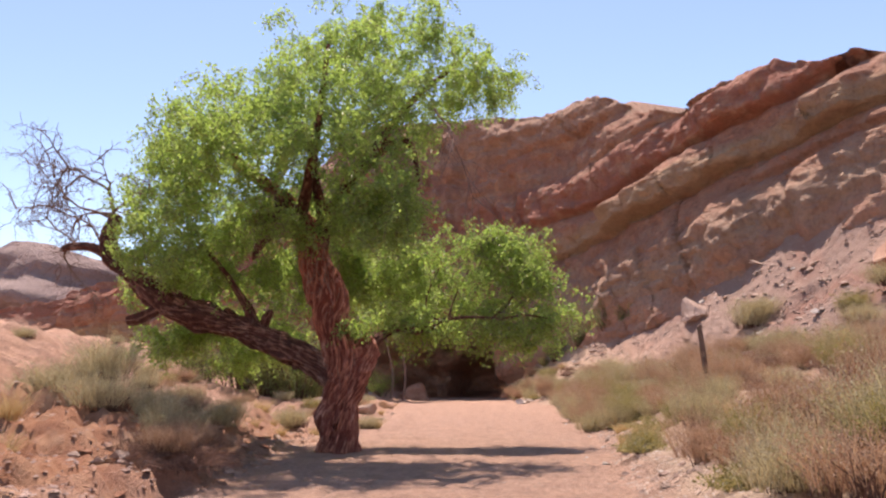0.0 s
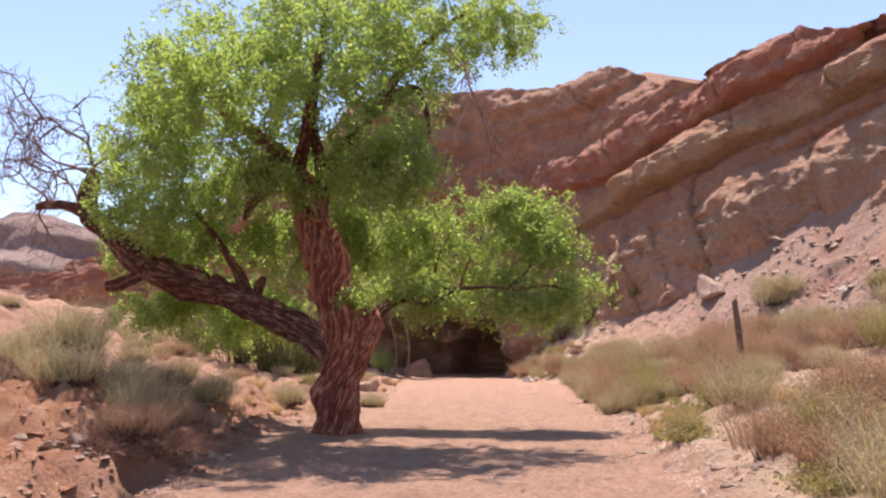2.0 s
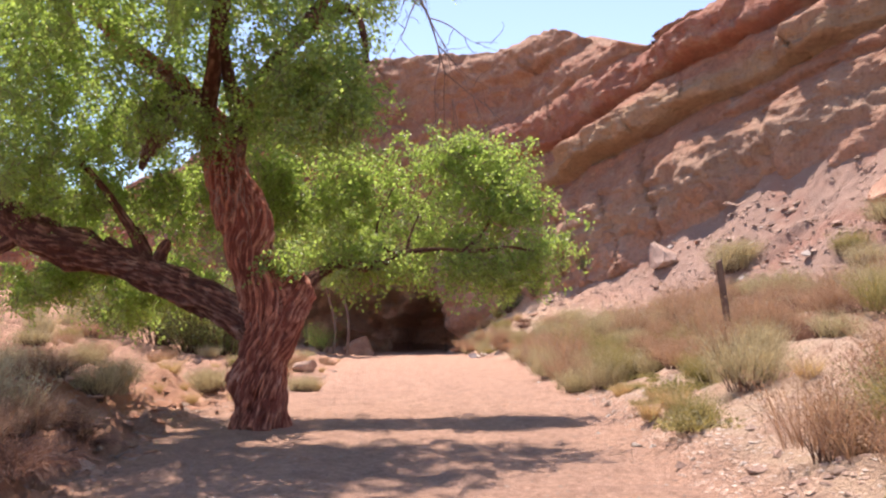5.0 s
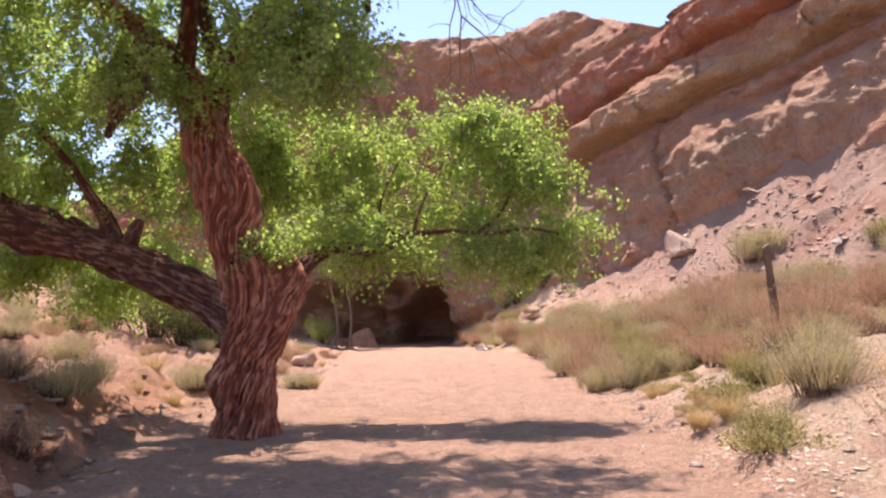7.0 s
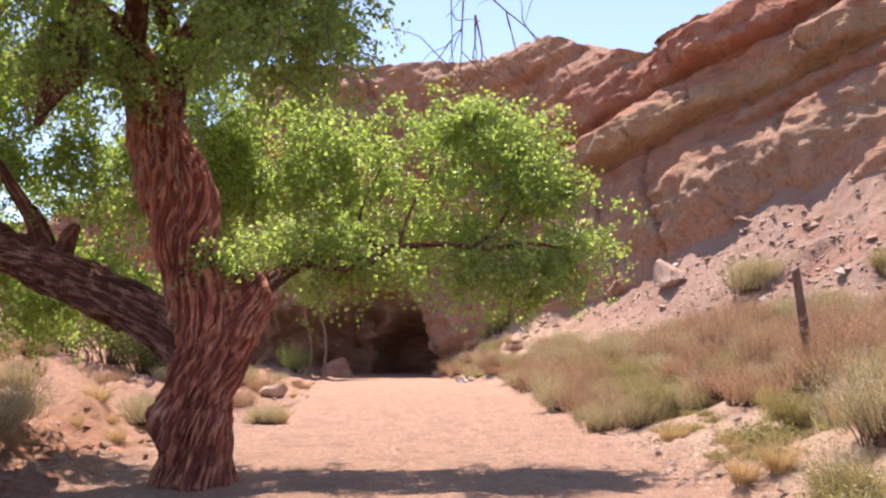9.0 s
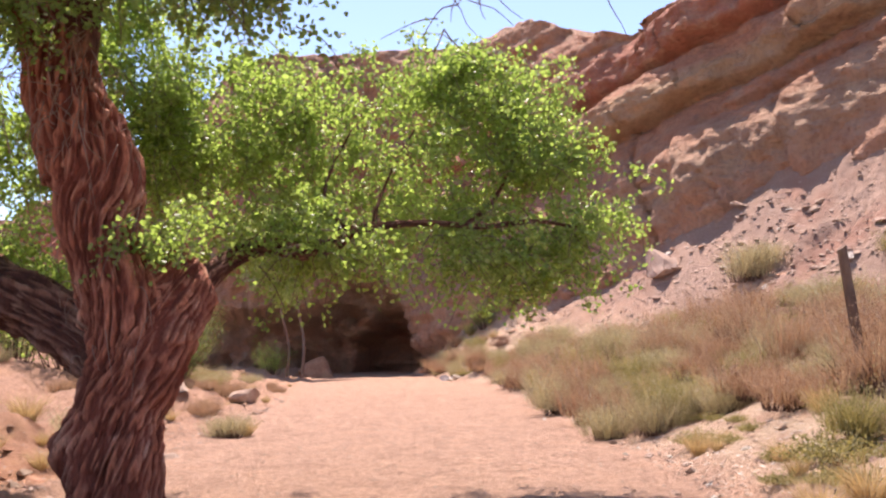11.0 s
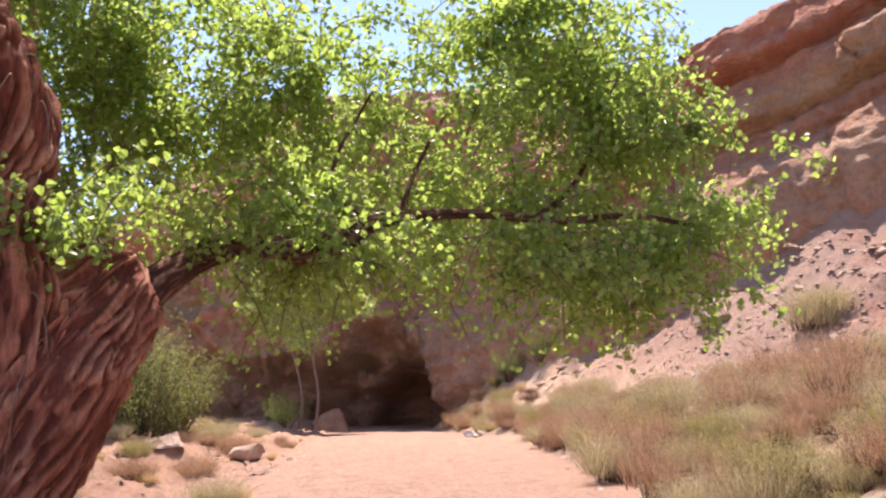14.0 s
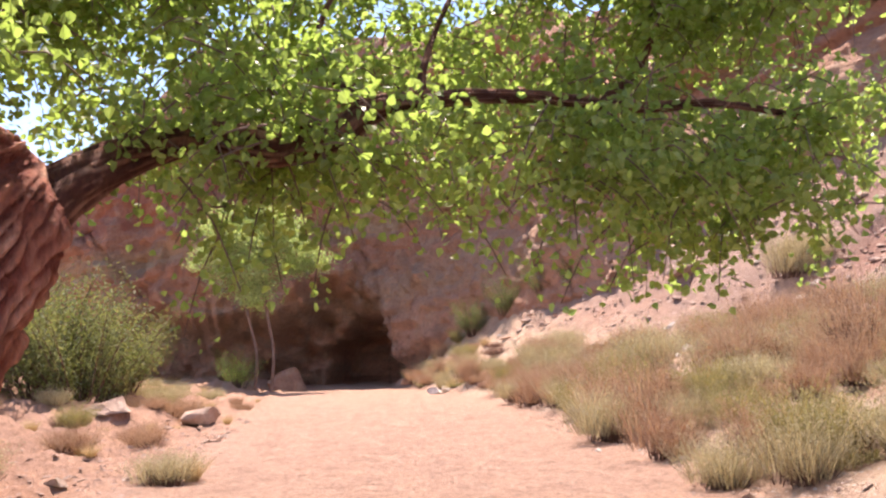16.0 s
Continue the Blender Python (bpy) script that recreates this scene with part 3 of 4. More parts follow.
def leaflets(rng, centres, size, up=0.3, long=1.0):
    """One pointed, folded leaf at every centre."""
    n = len(centres)
    d = rng.normal(size=(n, 3))
    d[:, 2] -= up
    d /= np.linalg.norm(d, axis=1)[:, None]
    q = rng.normal(size=(n, 3))
    s = np.cross(d, q)
    s /= np.linalg.norm(s, axis=1)[:, None] + 1e-9
    nn = np.cross(d, s)
    L = size * rng.uniform(0.7, 1.25, n)[:, None]
    prof = ((0, 0, 0), (0.44, 0.25, 0.10), (0.30, 0.66, 0.08), (0, 1.0, -0.06), (-0.30, 0.66, 0.08), (-0.44, 0.25, 0.10))
    V = np.stack([centres + L * (s * a / long + d * b + nn * c) for a, b, c in prof], 1)
    b = np.arange(n) * 6
    F = np.vstack([np.stack([b, b + 1, b + 2, b + 3], -1), np.stack([b, b + 3, b + 4, b + 5], -1)])
    return V.reshape(-1, 3), F


def brush_kind(name, seed, tall, spread, material, count, width, label, category="shrub", droop=0.5, lean=0.75, tips=0, tip_size=0.035, stems=150, group=""):
    """One shrub with its stems and its foliage, out of the way; copied to its places."""
    rng = np.random.default_rng(seed)
    v, f = blades(rng, stems, spread * 0.8, tall * 0.62, 0.015, droop, lean * 1.15)
    root = thing(name, quads_mesh(name, v, f, STEM), label, category, group)
    v, f = blades(rng, count, spread, tall, width, droop, lean, 0.22)
    if tips:
        a = rng.integers(0, count, tips)
        t = rng.integers(4, 8, tips)
        c = v.reshape(count, 8, 3)[a, t] + rng.normal(0, 0.05 * tall, (tips, 3))
        lv, lf = leaflets(rng, c, tip_size, -0.6, 1.8)
        v, f = joined([(v, f), (lv, lf)])
    part("foliage", quads_mesh("foliage", v, f, material), root)
    return root


def plant(kind, x, y, size=1.0, turn=0.0, sink=0.03, tall=1.0):
    m = pose(x, y, ground_at(x, y) - sink, 0, 0, turn)
    ob = copy_thing(kind, m)
    ob.scale = (size, size, size * tall)
    return ob


# ---- the cottonwood ----
TREE = Vector((-2.42, 18.65, 0.0))
tree = tagged(new("cottonwood_tree"), "old leaning cottonwood with furrowed red-brown trunk and bright green crown", "tree")
tree.location = TREE


def at_tree(points):
    return [(x - TREE.x, y - TREE.y, z - TREE.z, r) for x, y, z, r in points]


def burl(P, c):
    """The swelling low on one side of the trunk, and the flare of its foot."""
    rel = P - c[:, None, :]
    z = P[..., 2]
    left = np.clip(-rel[..., 0] / (np.linalg.norm(rel, axis=-1) + 1e-6), 0, 1)
    grow = 0.20 * left ** 2 * np.exp(-((z - 0.72) / 0.26) ** 2)
    foot = 0.10 * np.exp(-np.clip(z + 0.05, 0, None) / 0.16)
    k = 1 + (grow + foot) / 0.45
    return c[:, None, :] + rel * k[..., None]


trunk_pieces = [
    tube(at_tree([(-2.40, 18.65, -0.25, 0.44), (-2.40, 18.65, 0.25, 0.42), (-2.41, 18.65, 0.75, 0.40), (-2.38, 18.65, 1.15, 0.37), (-2.30, 18.65, 1.6, 0.36),
                  (-2.40, 18.65, 2.1, 0.37), (-2.56, 18.65, 2.5, 0.33), (-2.67, 18.66, 2.9, 0.37), (-2.65, 18.68, 3.3, 0.41), (-2.80, 18.7, 3.7, 0.38),
                  (-2.95, 18.7, 4.1, 0.36), (-3.03, 18.7, 4.5, 0.32), (-3.14, 18.7, 4.9, 0.28), (-3.40, 18.6, 5.3, 0.22), (-3.75, 18.4, 5.7, 0.16), (-4.3, 18.1, 6.1, 0.12), (-4.9, 17.6, 6.6, 0.08), (-5.6, 17.0, 7.2, 0.05)]),
         440, 260, 0.072, -0.8, 3, 0.15, shape=burl),
    tube(at_tree([(-2.36, 18.7, 0.9, 0.30), (-2.22, 18.73, 1.4, 0.40), (-2.10, 18.78, 1.85, 0.42), (-1.98, 18.86, 2.15, 0.40), (-1.88, 18.93, 2.38, 0.31), (-1.80, 19.0, 2.5, 0.14)]), 100, 180, 0.068, -0.6, 5, 0.2),
]
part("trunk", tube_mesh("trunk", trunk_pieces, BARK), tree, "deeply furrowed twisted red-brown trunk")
left_limb = [tube(at_tree([(-2.38, 18.68, 1.5, 0.24), (-2.74, 18.74, 1.80, 0.28), (-3.12, 18.84, 2.04, 0.29), (-3.5, 18.95, 2.24, 0.30), (-4.1, 19.1, 2.50, 0.28), (-4.7, 19.25, 2.74, 0.31), (-5.1, 19.33, 2.84, 0.27), (-5.6, 19.4, 3.0, 0.33), (-6.4, 19.55, 3.24, 0.30), (-7.0, 19.65, 3.62, 0.28),
                           (-7.6, 19.75, 4.15, 0.22), (-8.1, 19.8, 4.55, 0.20), (-8.22, 19.8, 4.95, 0.17), (-8.12, 19.8, 5.35, 0.15), (-8.05, 19.8, 5.58, 0.13)]), 280, 90, 0.06, 0.3, 8, 0.26),
             tube(at_tree([(-8.0, 19.8, 4.5, 0.14), (-8.6, 19.8, 4.78, 0.11), (-9.1, 19.8, 4.82, 0.10), (-9.35, 19.8, 4.78, 0.07)]), 40, 28, 0.02, 0.2, 9, 0.2),
             tube(at_tree([(-6.7, 19.5, 3.4, 0.14), (-6.9, 19.4, 3.2, 0.12), (-7.2, 19.3, 3.02, 0.13), (-7.45, 19.25, 2.98, 0.10)]), 40, 28, 0.02, 0.2, 10, 0.3),
             tube(at_tree([(-4.5, 19.25, 2.8, 0.17), (-4.6, 19.2, 3.15, 0.12), (-4.8, 19.1, 3.5, 0.08), (-5.1, 19.0, 4.0, 0.06), (-5.5, 18.9, 4.5, 0.05)]), 50, 24, 0.015, 0.2, 11, 0.2),
             tube(at_tree([(-4.3, 19.2, 2.7, 0.16), (-4.16, 19.1, 2.95, 0.12), (-4.06, 19.05, 3.08, 0.08), (-4.0, 19.0, 3.12, 0.02)]), 40, 24, 0.02, 0.2, 12, 0.3),
             tube(at_tree([(-5.0, 19.35, 2.98, 0.15), (-5.12, 19.3, 3.14, 0.10), (-5.2, 19.3, 3.2, 0.02)]), 30, 24, 0.02, 0.2, 13, 0.3)]
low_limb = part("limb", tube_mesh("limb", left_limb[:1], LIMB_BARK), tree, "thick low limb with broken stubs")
for piece in left_limb[1:]:
    part("branch_stub", tube_mesh("branch_stub", [piece], LIMB_BARK), low_limb)
right_limb = [tube(at_tree([(-1.84, 19.0, 2.1, 0.16), (-1.70, 19.2, 2.36, 0.13), (-1.50, 19.42, 2.57, 0.105), (-1.19, 19.5, 2.70, 0.088), (-0.95, 19.5, 2.68, 0.095), (-0.75, 19.5, 2.64, 0.098), (-0.45, 19.5, 2.71, 0.09), (-0.25, 19.5, 2.85, 0.068),
                            (0.1, 19.5, 2.91, 0.045), (0.6, 19.55, 2.94, 0.036), (1.2, 19.6, 2.90, 0.03), (1.8, 19.8, 2.98, 0.022), (2.3, 19.8, 2.9, 0.015)]), 200, 40, 0.022, 0.2, 15, 0.16),
              tube(at_tree([(-0.3, 19.5, 2.84, 0.06), (-0.45, 19.55, 3.0, 0.04), (-0.55, 19.75, 3.2, 0.026), (-0.5, 20.0, 3.6, 0.018), (-0.25, 20.3, 4.2, 0.01)]), 40, 16, 0.006, 0.2, 16, 0.1),
              tube(at_tree([(0.0, 19.5, 2.9, 0.036), (0.03, 19.6, 3.12, 0.022), (0.2, 19.95, 3.6, 0.016), (0.5, 20.3, 4.2, 0.01)]), 40, 14, 0.005, 0.2, 17, 0.1),
              tube(at_tree([(1.0, 19.6, 2.91, 0.035), (1.4, 20.0, 3.3, 0.025), (1.7, 20.2, 3.9, 0.015)]), 30, 12, 0.004, 0.2, 18, 0.1)]
side_limb = part("limb", tube_mesh("limb", right_limb[:1], LIMB_BARK), tree, "crooked side limb bearing leaves")
for piece in right_limb[1:]:
    part("branch", tube_mesh("branch", [piece], LIMB_BARK), side_limb)
crown_limbs = [tube(at_tree([(-2.95, 18.7, 4.5, 0.22), (-2.75, 18.6, 5.1, 0.20), (-2.3, 18.4, 5.7, 0.17), (-1.8, 18.2, 6.25, 0.14), (-1.3, 18.0, 6.6, 0.11), (-0.8, 17.8, 6.65, 0.08), (-0.62, 17.7, 6.2, 0.06), (-0.55, 17.6, 5.7, 0.04)]), 110, 30, 0.02, 0.2, 21, 0.15),
               tube(at_tree([(-1.8, 18.2, 6.25, 0.12), (-1.2, 18.4, 7.2, 0.09), (-0.6, 18.6, 8.0, 0.07), (0.1, 18.7, 8.6, 0.05), (0.6, 18.7, 9.1, 0.03)]), 60, 20, 0.01, 0.2, 22, 0.1),
               tube(at_tree([(-2.75, 18.6, 5.1, 0.15), (-2.9, 18.0, 6.2, 0.11), (-2.6, 17.3, 7.4, 0.08), (-2.4, 17.0, 8.6, 0.04)]), 60, 20, 0.01, 0.2, 23, 0.1),
               tube(at_tree([(-3.3, 18.6, 5.25, 0.17), (-3.0, 17.8, 5.6, 0.12), (-2.7, 16.8, 6.1, 0.08), (-2.3, 15.6, 6.6, 0.05)]), 60, 20, 0.01, 0.2, 24, 0.1),
               tube(at_tree([(-3.5, 18.5, 5.5, 0.15), (-4.2, 19.2, 6.0, 0.10), (-5.0, 20.0, 6.6, 0.07), (-5.8, 20.8, 7.2, 0.04)]), 60, 20, 0.01, 0.2, 25, 0.1),
               tube(at_tree([(-3.15, 18.6, 5.1, 0.17), (-3.6, 18.5, 5.45, 0.24), (-3.95, 18.4, 5.3, 0.29), (-4.02, 18.35, 4.9, 0.25), (-4.15, 18.35, 4.55, 0.11), (-4.28, 18.35, 4.2, 0.03)]), 80, 50, 0.05, 0.3, 26, 0.3)]
for piece in crown_limbs:
    part("branch", tube_mesh("branch", [piece], LIMB_BARK), tree)


def twigs(rng, start, way, length, radius, depth, sag=0.25, wild=0.55):
    """A bare forking twig as tubes."""
    out = []
    n = 5
    pts, p, d = [], np.array(start, float), np.array(way, float)
    d /= np.linalg.norm(d)
    for i in range(n):
        pts.append((*p, radius * (1 - 0.65 * i / (n - 1))))
        d = d + rng.normal(0, wild * 0.45, 3) + np.array([0, 0, -sag * 0.25])
        d /= np.linalg.norm(d)
        p = p + d * length / (n - 1)
        if depth > 0 and i >= 1:
            for _ in range(1 + (rng.random() < 0.5)):
                out += twigs(rng, p, d + rng.normal(0, 0.75, 3), length * rng.uniform(0.4, 0.7), radius * 0.55, depth - 1, sag, wild)
    out.append(tube(pts, 9, 5 if radius < 0.012 else 8))
    return out


rng = np.random.default_rng(4)
for start, way, length, radius in (((-8.08, 19.8, 5.45), (-0.15, 0, 1), 1.5, 0.055), ((-8.1, 19.8, 5.7), (0.8, 0.1, 0.6), 1.2, 0.04), ((-8.1, 19.8, 5.6), (-1, 0.1, -0.05), 1.5, 0.04),
                                   ((-8.4, 19.8, 4.85), (-0.5, -0.3, 1), 1.2, 0.035), ((-9.2, 19.8, 4.8), (-1, 0.1, -0.25), 1.3, 0.03), ((-9.0, 19.8, 4.8), (-0.6, 0.2, 0.8), 1.4, 0.03), ((-8.2, 19.8, 5.5), (-0.8, 0.3, 0.5), 1.7, 0.035)):
    part("dead_branch", tube_mesh("dead_branch", twigs(rng, np.array(start) - np.array(TREE), way, length, radius, 3, 0.35), DEAD), low_limb, "bare grey-brown dead branch")
for start, way, length in (((0.15, 15.4, 6.3), (0.4, 0, -1), 1.5), ((-0.1, 15.5, 6.6), (0.7, -0.1, -0.5), 1.0)):
    part("hanging_twig", tube_mesh("hanging_twig", twigs(rng, np.array(start) - np.array(TREE), way, length, 0.02, 2, 0.3), DEAD), tree, "bare hanging twig")
wisps = []
for _ in range(90):
    z = rng.uniform(1.3, 4.8)
    a = rng.uniform(0, 2 * np.pi)
    cxx = float(np.interp(z, (0, 1.6, 2.1, 2.5, 3.2, 4.8), (0.0, 0.10, 0.04, -0.1, -0.2, -0.58)))
    r = 0.40
    p = np.array([cxx + r * math.cos(a), r * math.sin(a), z])
    out_ = np.array([math.cos(a), math.sin(a), 0.0])
    side_ = np.array([-math.sin(a), math.cos(a), 0.0]) * rng.normal(0, 0.12)
    fall_ = rng.uniform(0.15, 0.5)
    wisps += [tube(np.array([(*(p - 0.04 * out_), 0.004), (*(p + 0.05 * out_ + 0.3 * side_ + (0, 0, 0.03)), 0.004), (*(p + 0.08 * out_ + 0.7 * side_ - (0, 0, 0.35 * fall_)), 0.003), (*(p + 0.05 * out_ + side_ - (0, 0, fall_)), 0.002)]), 14, 4)]
for _ in range(170):
    p = np.array([rng.uniform(-1.95, -1.2), rng.normal(0, 0.12) - 0.5, rng.uniform(4.7, 5.9)])
    if rng.random() < 0.25:
        p = np.array([rng.uniform(-0.95, -0.15), rng.normal(0, 0.1) - 0.42, rng.uniform(3.7, 4.9)])
    wisps += [tube(np.array([(*p, 0.006), (*(p + rng.normal(0, 0.13, 3) + (0, -0.1, -0.2)), 0.004), (*(p + rng.normal(0, 0.22, 3) + (0, -0.12, -0.45)), 0.002)]), 8, 4)]
tagged(part("dry_shoot_tangle", tube_mesh("dry_shoot_tangle", wisps, GREY_TWIG), tree, "tangled pale dry shoots on the trunk"), kind="stuff")

# the crown: lobes of x, y, z, radii, clumps
LOBES = (
    (0.3, 20.4, 4.1, 1.8, 0.85, 1.2, 48), (-1.9, 20.6, 4.6, 1.2, 0.9, 1.0, 28), (-2.7, 20.4, 5.1, 1.0, 0.8, 0.9, 15), (-1.2, 16.6, 4.8, 0.8, 1.0, 0.7, 26), (1.55, 20.3, 4.4, 0.85, 0.7, 0.65, 25), (-2.75, 18.0, 4.75, 0.5, 0.25, 0.4, 5), (-3.7, 17.6, 4.9, 0.8, 0.8, 0.7, 8), (2.05, 20.2, 3.3, 0.85, 0.8, 0.9, 22), (-1.2, 20.6, 3.9, 1.3, 0.8, 1.1, 22), (0.4, 19.7, 2.65, 1.5, 0.5, 0.35, 14), (-0.7, 19.5, 2.95, 0.9, 0.3, 0.25, 9), (-1.95, 18.5, 2.72, 0.3, 0.15, 0.15, 3), (1.75, 19.9, 2.7, 0.75, 0.6, 0.5, 15),
    (-2.2, 17.8, 8.3, 1.8, 2.5, 1.7, 64), (-0.2, 18.2, 8.5, 1.45, 1.9, 1.4, 40), (-4.4, 17.8, 6.4, 1.85, 2.8, 1.5, 70),
    (-5.9, 18.2, 5.2, 1.4, 2.6, 1.7, 52), (-1.3, 17.0, 5.5, 0.95, 1.4, 0.95, 38), (-4.4, 20.6, 4.6, 2.3, 1.5, 1.7, 70),
    (-7.0, 20.8, 3.5, 1.1, 1.2, 1.2, 56), (-5.2, 21.0, 2.7, 1.9, 1.2, 0.7, 52), (-3.4, 15.6, 6.5, 2.3, 1.4, 0.9, 40), (-1.0, 17.6, 7.4, 1.4, 2.0, 0.8, 30),
    (0.75, 18.5, 8.2, 0.75, 1.2, 0.75, 24), (-6.1, 18.5, 6.3, 0.8, 1.5, 0.9, 30), (-3.8, 18.3, 7.4, 1.6, 1.8, 0.9, 26), (-5.3, 19.4, 4.7, 1.4, 0.9, 0.9, 26),
    (-2.5, 21.0, 3.6, 1.1, 0.8, 0.9, 18), (-3.9, 19.6, 3.9, 0.9, 0.7, 0.6, 14), (-7.0, 19.2, 4.9, 0.6, 0.9, 0.9, 22), (-2.0, 19.0, 9.4, 1.2, 1.2, 0.7, 26), (-3.9, 18.0, 5.6, 1.0, 1.0, 0.7, 8), (1.0, 20.3, 4.75, 0.5, 0.5, 0.5, 12), (-2.9, 20.6, 5.8, 0.9, 0.7, 0.6, 14))
rng = np.random.default_rng(12)
leaf_at, sprig = [], []
for x, y, z, rx, ry, rz, count in LOBES:
    for _ in range(count):
        d = rng.normal(size=3)
        d /= np.linalg.norm(d)
        c = np.array([x, y, z]) + d * np.array([rx, ry, rz]) * rng.uniform(0.3, 1.0) ** 0.55 - np.array(TREE)
        if c[2] > 3.4:
            c[0] = min(c[0], 2.35 - TREE.x)
        size = rng.uniform(0.28, 0.52)
        for _ in range(rng.integers(4, 8)):
            q = c + rng.normal(0, 0.42, 3) * size * np.array([1.1, 1.1, 0.7])
            w = rng.normal(size=3) * np.array([1, 1, 0.5])
            w /= np.linalg.norm(w)
            k = rng.integers(28, 56) if y > 19.4 and x > -2.5 else rng.integers(32, 60)
            t = rng.uniform(0, 1, k)
            pts = q + w * (t * size * 0.9)[:, None] - np.array([0, 0, 1.0]) * (t ** 2 * size * 0.7)[:, None] + rng.normal(0, 0.062, (k, 3))
            leaf_at.append(pts)
            sprig.append(tube(np.array([(*q, 0.006), (*(q + w * size * 0.5 - np.array([0, 0, 0.15 * size])), 0.005), (*(q + w * size * 0.9 - np.array([0, 0, 0.6 * size])), 0.003)]), 5, 4))
leaf_at = np.vstack(leaf_at)
lv, lf = leaflets(rng, leaf_at, 0.055, 0.5)
tagged(part("crown", quads_mesh("crown", lv, lf, LEAF), tree, "bright yellow-green heart-shaped leaves"), kind="stuff")
tagged(part("twig_growth", tube_mesh("twig_growth", sprig, DEAD), tree, "fine leafy twigs"), kind="stuff")

# ---- shrubs ----
KINDS = {}


def kind_of(key, *args, **kw):
    KINDS[key] = brush_kind(*args, **kw)


kind_of("rust", "dry_bush", 101, 1.05, 0.85, RUST, 850, 0.007, "rust-brown dry desert brush on the sandy bank", tips=3600, tip_size=0.03, lean=0.36, droop=0.6, group="brush on the bank")
kind_of("rust2", "dry_bush", 102, 0.75, 0.9, RUST, 850, 0.007, "low reddish-brown dry brush on the sandy bank", tips=3600, tip_size=0.03, lean=0.5, droop=0.5, group="brush on the bank")
kind_of("sage", "sagebrush", 103, 1.0, 0.9, SAGE, 850, 0.007, "grey-green sagebrush on the sandy bank", tips=3600, tip_size=0.03, lean=0.4, droop=0.55, group="brush on the bank")
kind_of("sage2", "sagebrush", 104, 0.75, 0.9, SAGE, 850, 0.007, "low grey-green sagebrush on the sandy bank", tips=3600, tip_size=0.03, lean=0.52, droop=0.4, group="brush on the bank")
kind_of("olive", "rabbitbrush", 105, 0.9, 0.8, GREEN_SHRUB, 850, 0.007, "olive-green rabbitbrush on the sandy bank", tips=3600, tip_size=0.03, lean=0.4, droop=0.6, group="brush on the bank")
kind_of("dark", "dead_bush", 108, 0.7, 0.9, DARK_BRUSH, 800, 0.007, "dark brown dead brush hanging over the eroded bank", tips=1200, tip_size=0.03, lean=0.75, droop=0.9, group="brush on the bank")
kind_of("straw", "grass_tuft", 106, 0.55, 0.45, STRAW, 520, 0.006, "straw-coloured dry grass tuft", "grass", lean=0.5, stems=8, group="grass tufts")
kind_of("weed", "green_weed", 107, 0.32, 0.6, GREEN_SHRUB, 220, 0.008, "small yellow-green weed on sand", "weed", tips=800, tip_size=0.045, lean=0.75, stems=40, group="grass tufts")

rng = np.random.default_rng(77)
MIX_RIGHT = ["rust"] * 4 + ["rust2"] * 3 + ["sage"] * 4 + ["sage2"] * 3 + ["olive"] * 5 + ["straw"] * 4 + ["weed"] * 2 + ["dark"] * 2
placed = []


def free(x, y, gap):
    if any((x - a) ** 2 + (y - b) ** 2 < gap * gap for a, b in placed):
        return False
    placed.append((x, y))
    return True


for x, y, k, s in ((5.9, 20.2, "rust", 0.9), (6.7, 20.5, "rust", 0.95), (5.5, 21.2, "rust2", 0.9), (6.9, 21.7, "rust", 1.0), (6.2, 19.5, "straw", 1.0), (3.75, 24.7, "sage", 0.8), (4.3, 29.8, "sage", 1.15), (5.0, 24.4, "olive", 1.1), (4.1, 27.0, "rust", 0.9), (3.5, 15.1, "olive", 0.6), (3.3, 14.6, "weed", 1.1), (4.95, 16.8, "sage", 1.0), (5.0, 13.0, "rust", 1.0), (3.6, 8.8, "sage2", 0.8), (4.1, 9.6, "sage", 0.85), (3.9, 10.6, "rust2", 0.9), (4.4, 8.4, "olive", 0.95), (3.5, 9.9, "weed", 1.1), (4.8, 10.2, "rust", 1.0), (4.3, 11.6, "olive", 0.9), (3.7, 12.0, "rust", 0.85), (4.6, 11.6, "rust2", 0.95), (3.9, 17.2, "straw", 0.8), (4.4, 18.6, "weed", 1.1)):
    placed.append((x, y))
    plant(KINDS[k], x, y, s, rng.uniform(0, 360))
for _ in range(9000):
    y = 7.5 + 58 * rng.uniform(0, 1) ** 1.25
    e = rng.uniform(0, 1) ** 1.1 * np.interp(y, (7, 20, 35, 45, 66), (8, 9, 7, 3.5, 2.5))
    x = float(np.interp(y, RIGHT_Y, RIGHT_X)) + 0.55 + e
    bare = float(vnoise(x * 0.45, y * 0.3, 0, 61))
    if ((x - 4.7) / 1.5) ** 2 + ((y - 21.6) / 2.3) ** 2 < 1 or ((x - 4.2) / 1.0) ** 2 + ((y - 17.0) / 1.8) ** 2 < 1:
        continue
    if (y < 14 and e < 0.55) or ((x - 4.0) / 1.3) ** 2 + ((y - 14.4) / 1.7) ** 2 < 1:
        continue
    if 13.5 < y < 27 and bare < 0.0 and e < 1.6:
        continue
    if (bare < -0.5 and y > 14) or 39.8 - 0.84 * x - 0.545 * y < 1.0 or not free(x, y, 0.5 + 0.007 * y):
        continue
    plant(KINDS[MIX_RIGHT[rng.integers(len(MIX_RIGHT))]], x, y, rng.uniform(0.65, 1.3) * (0.8 if y < 27 and e < 4 else 1.0), rng.uniform(0, 360), tall=rng.uniform(0.8, 1.2))
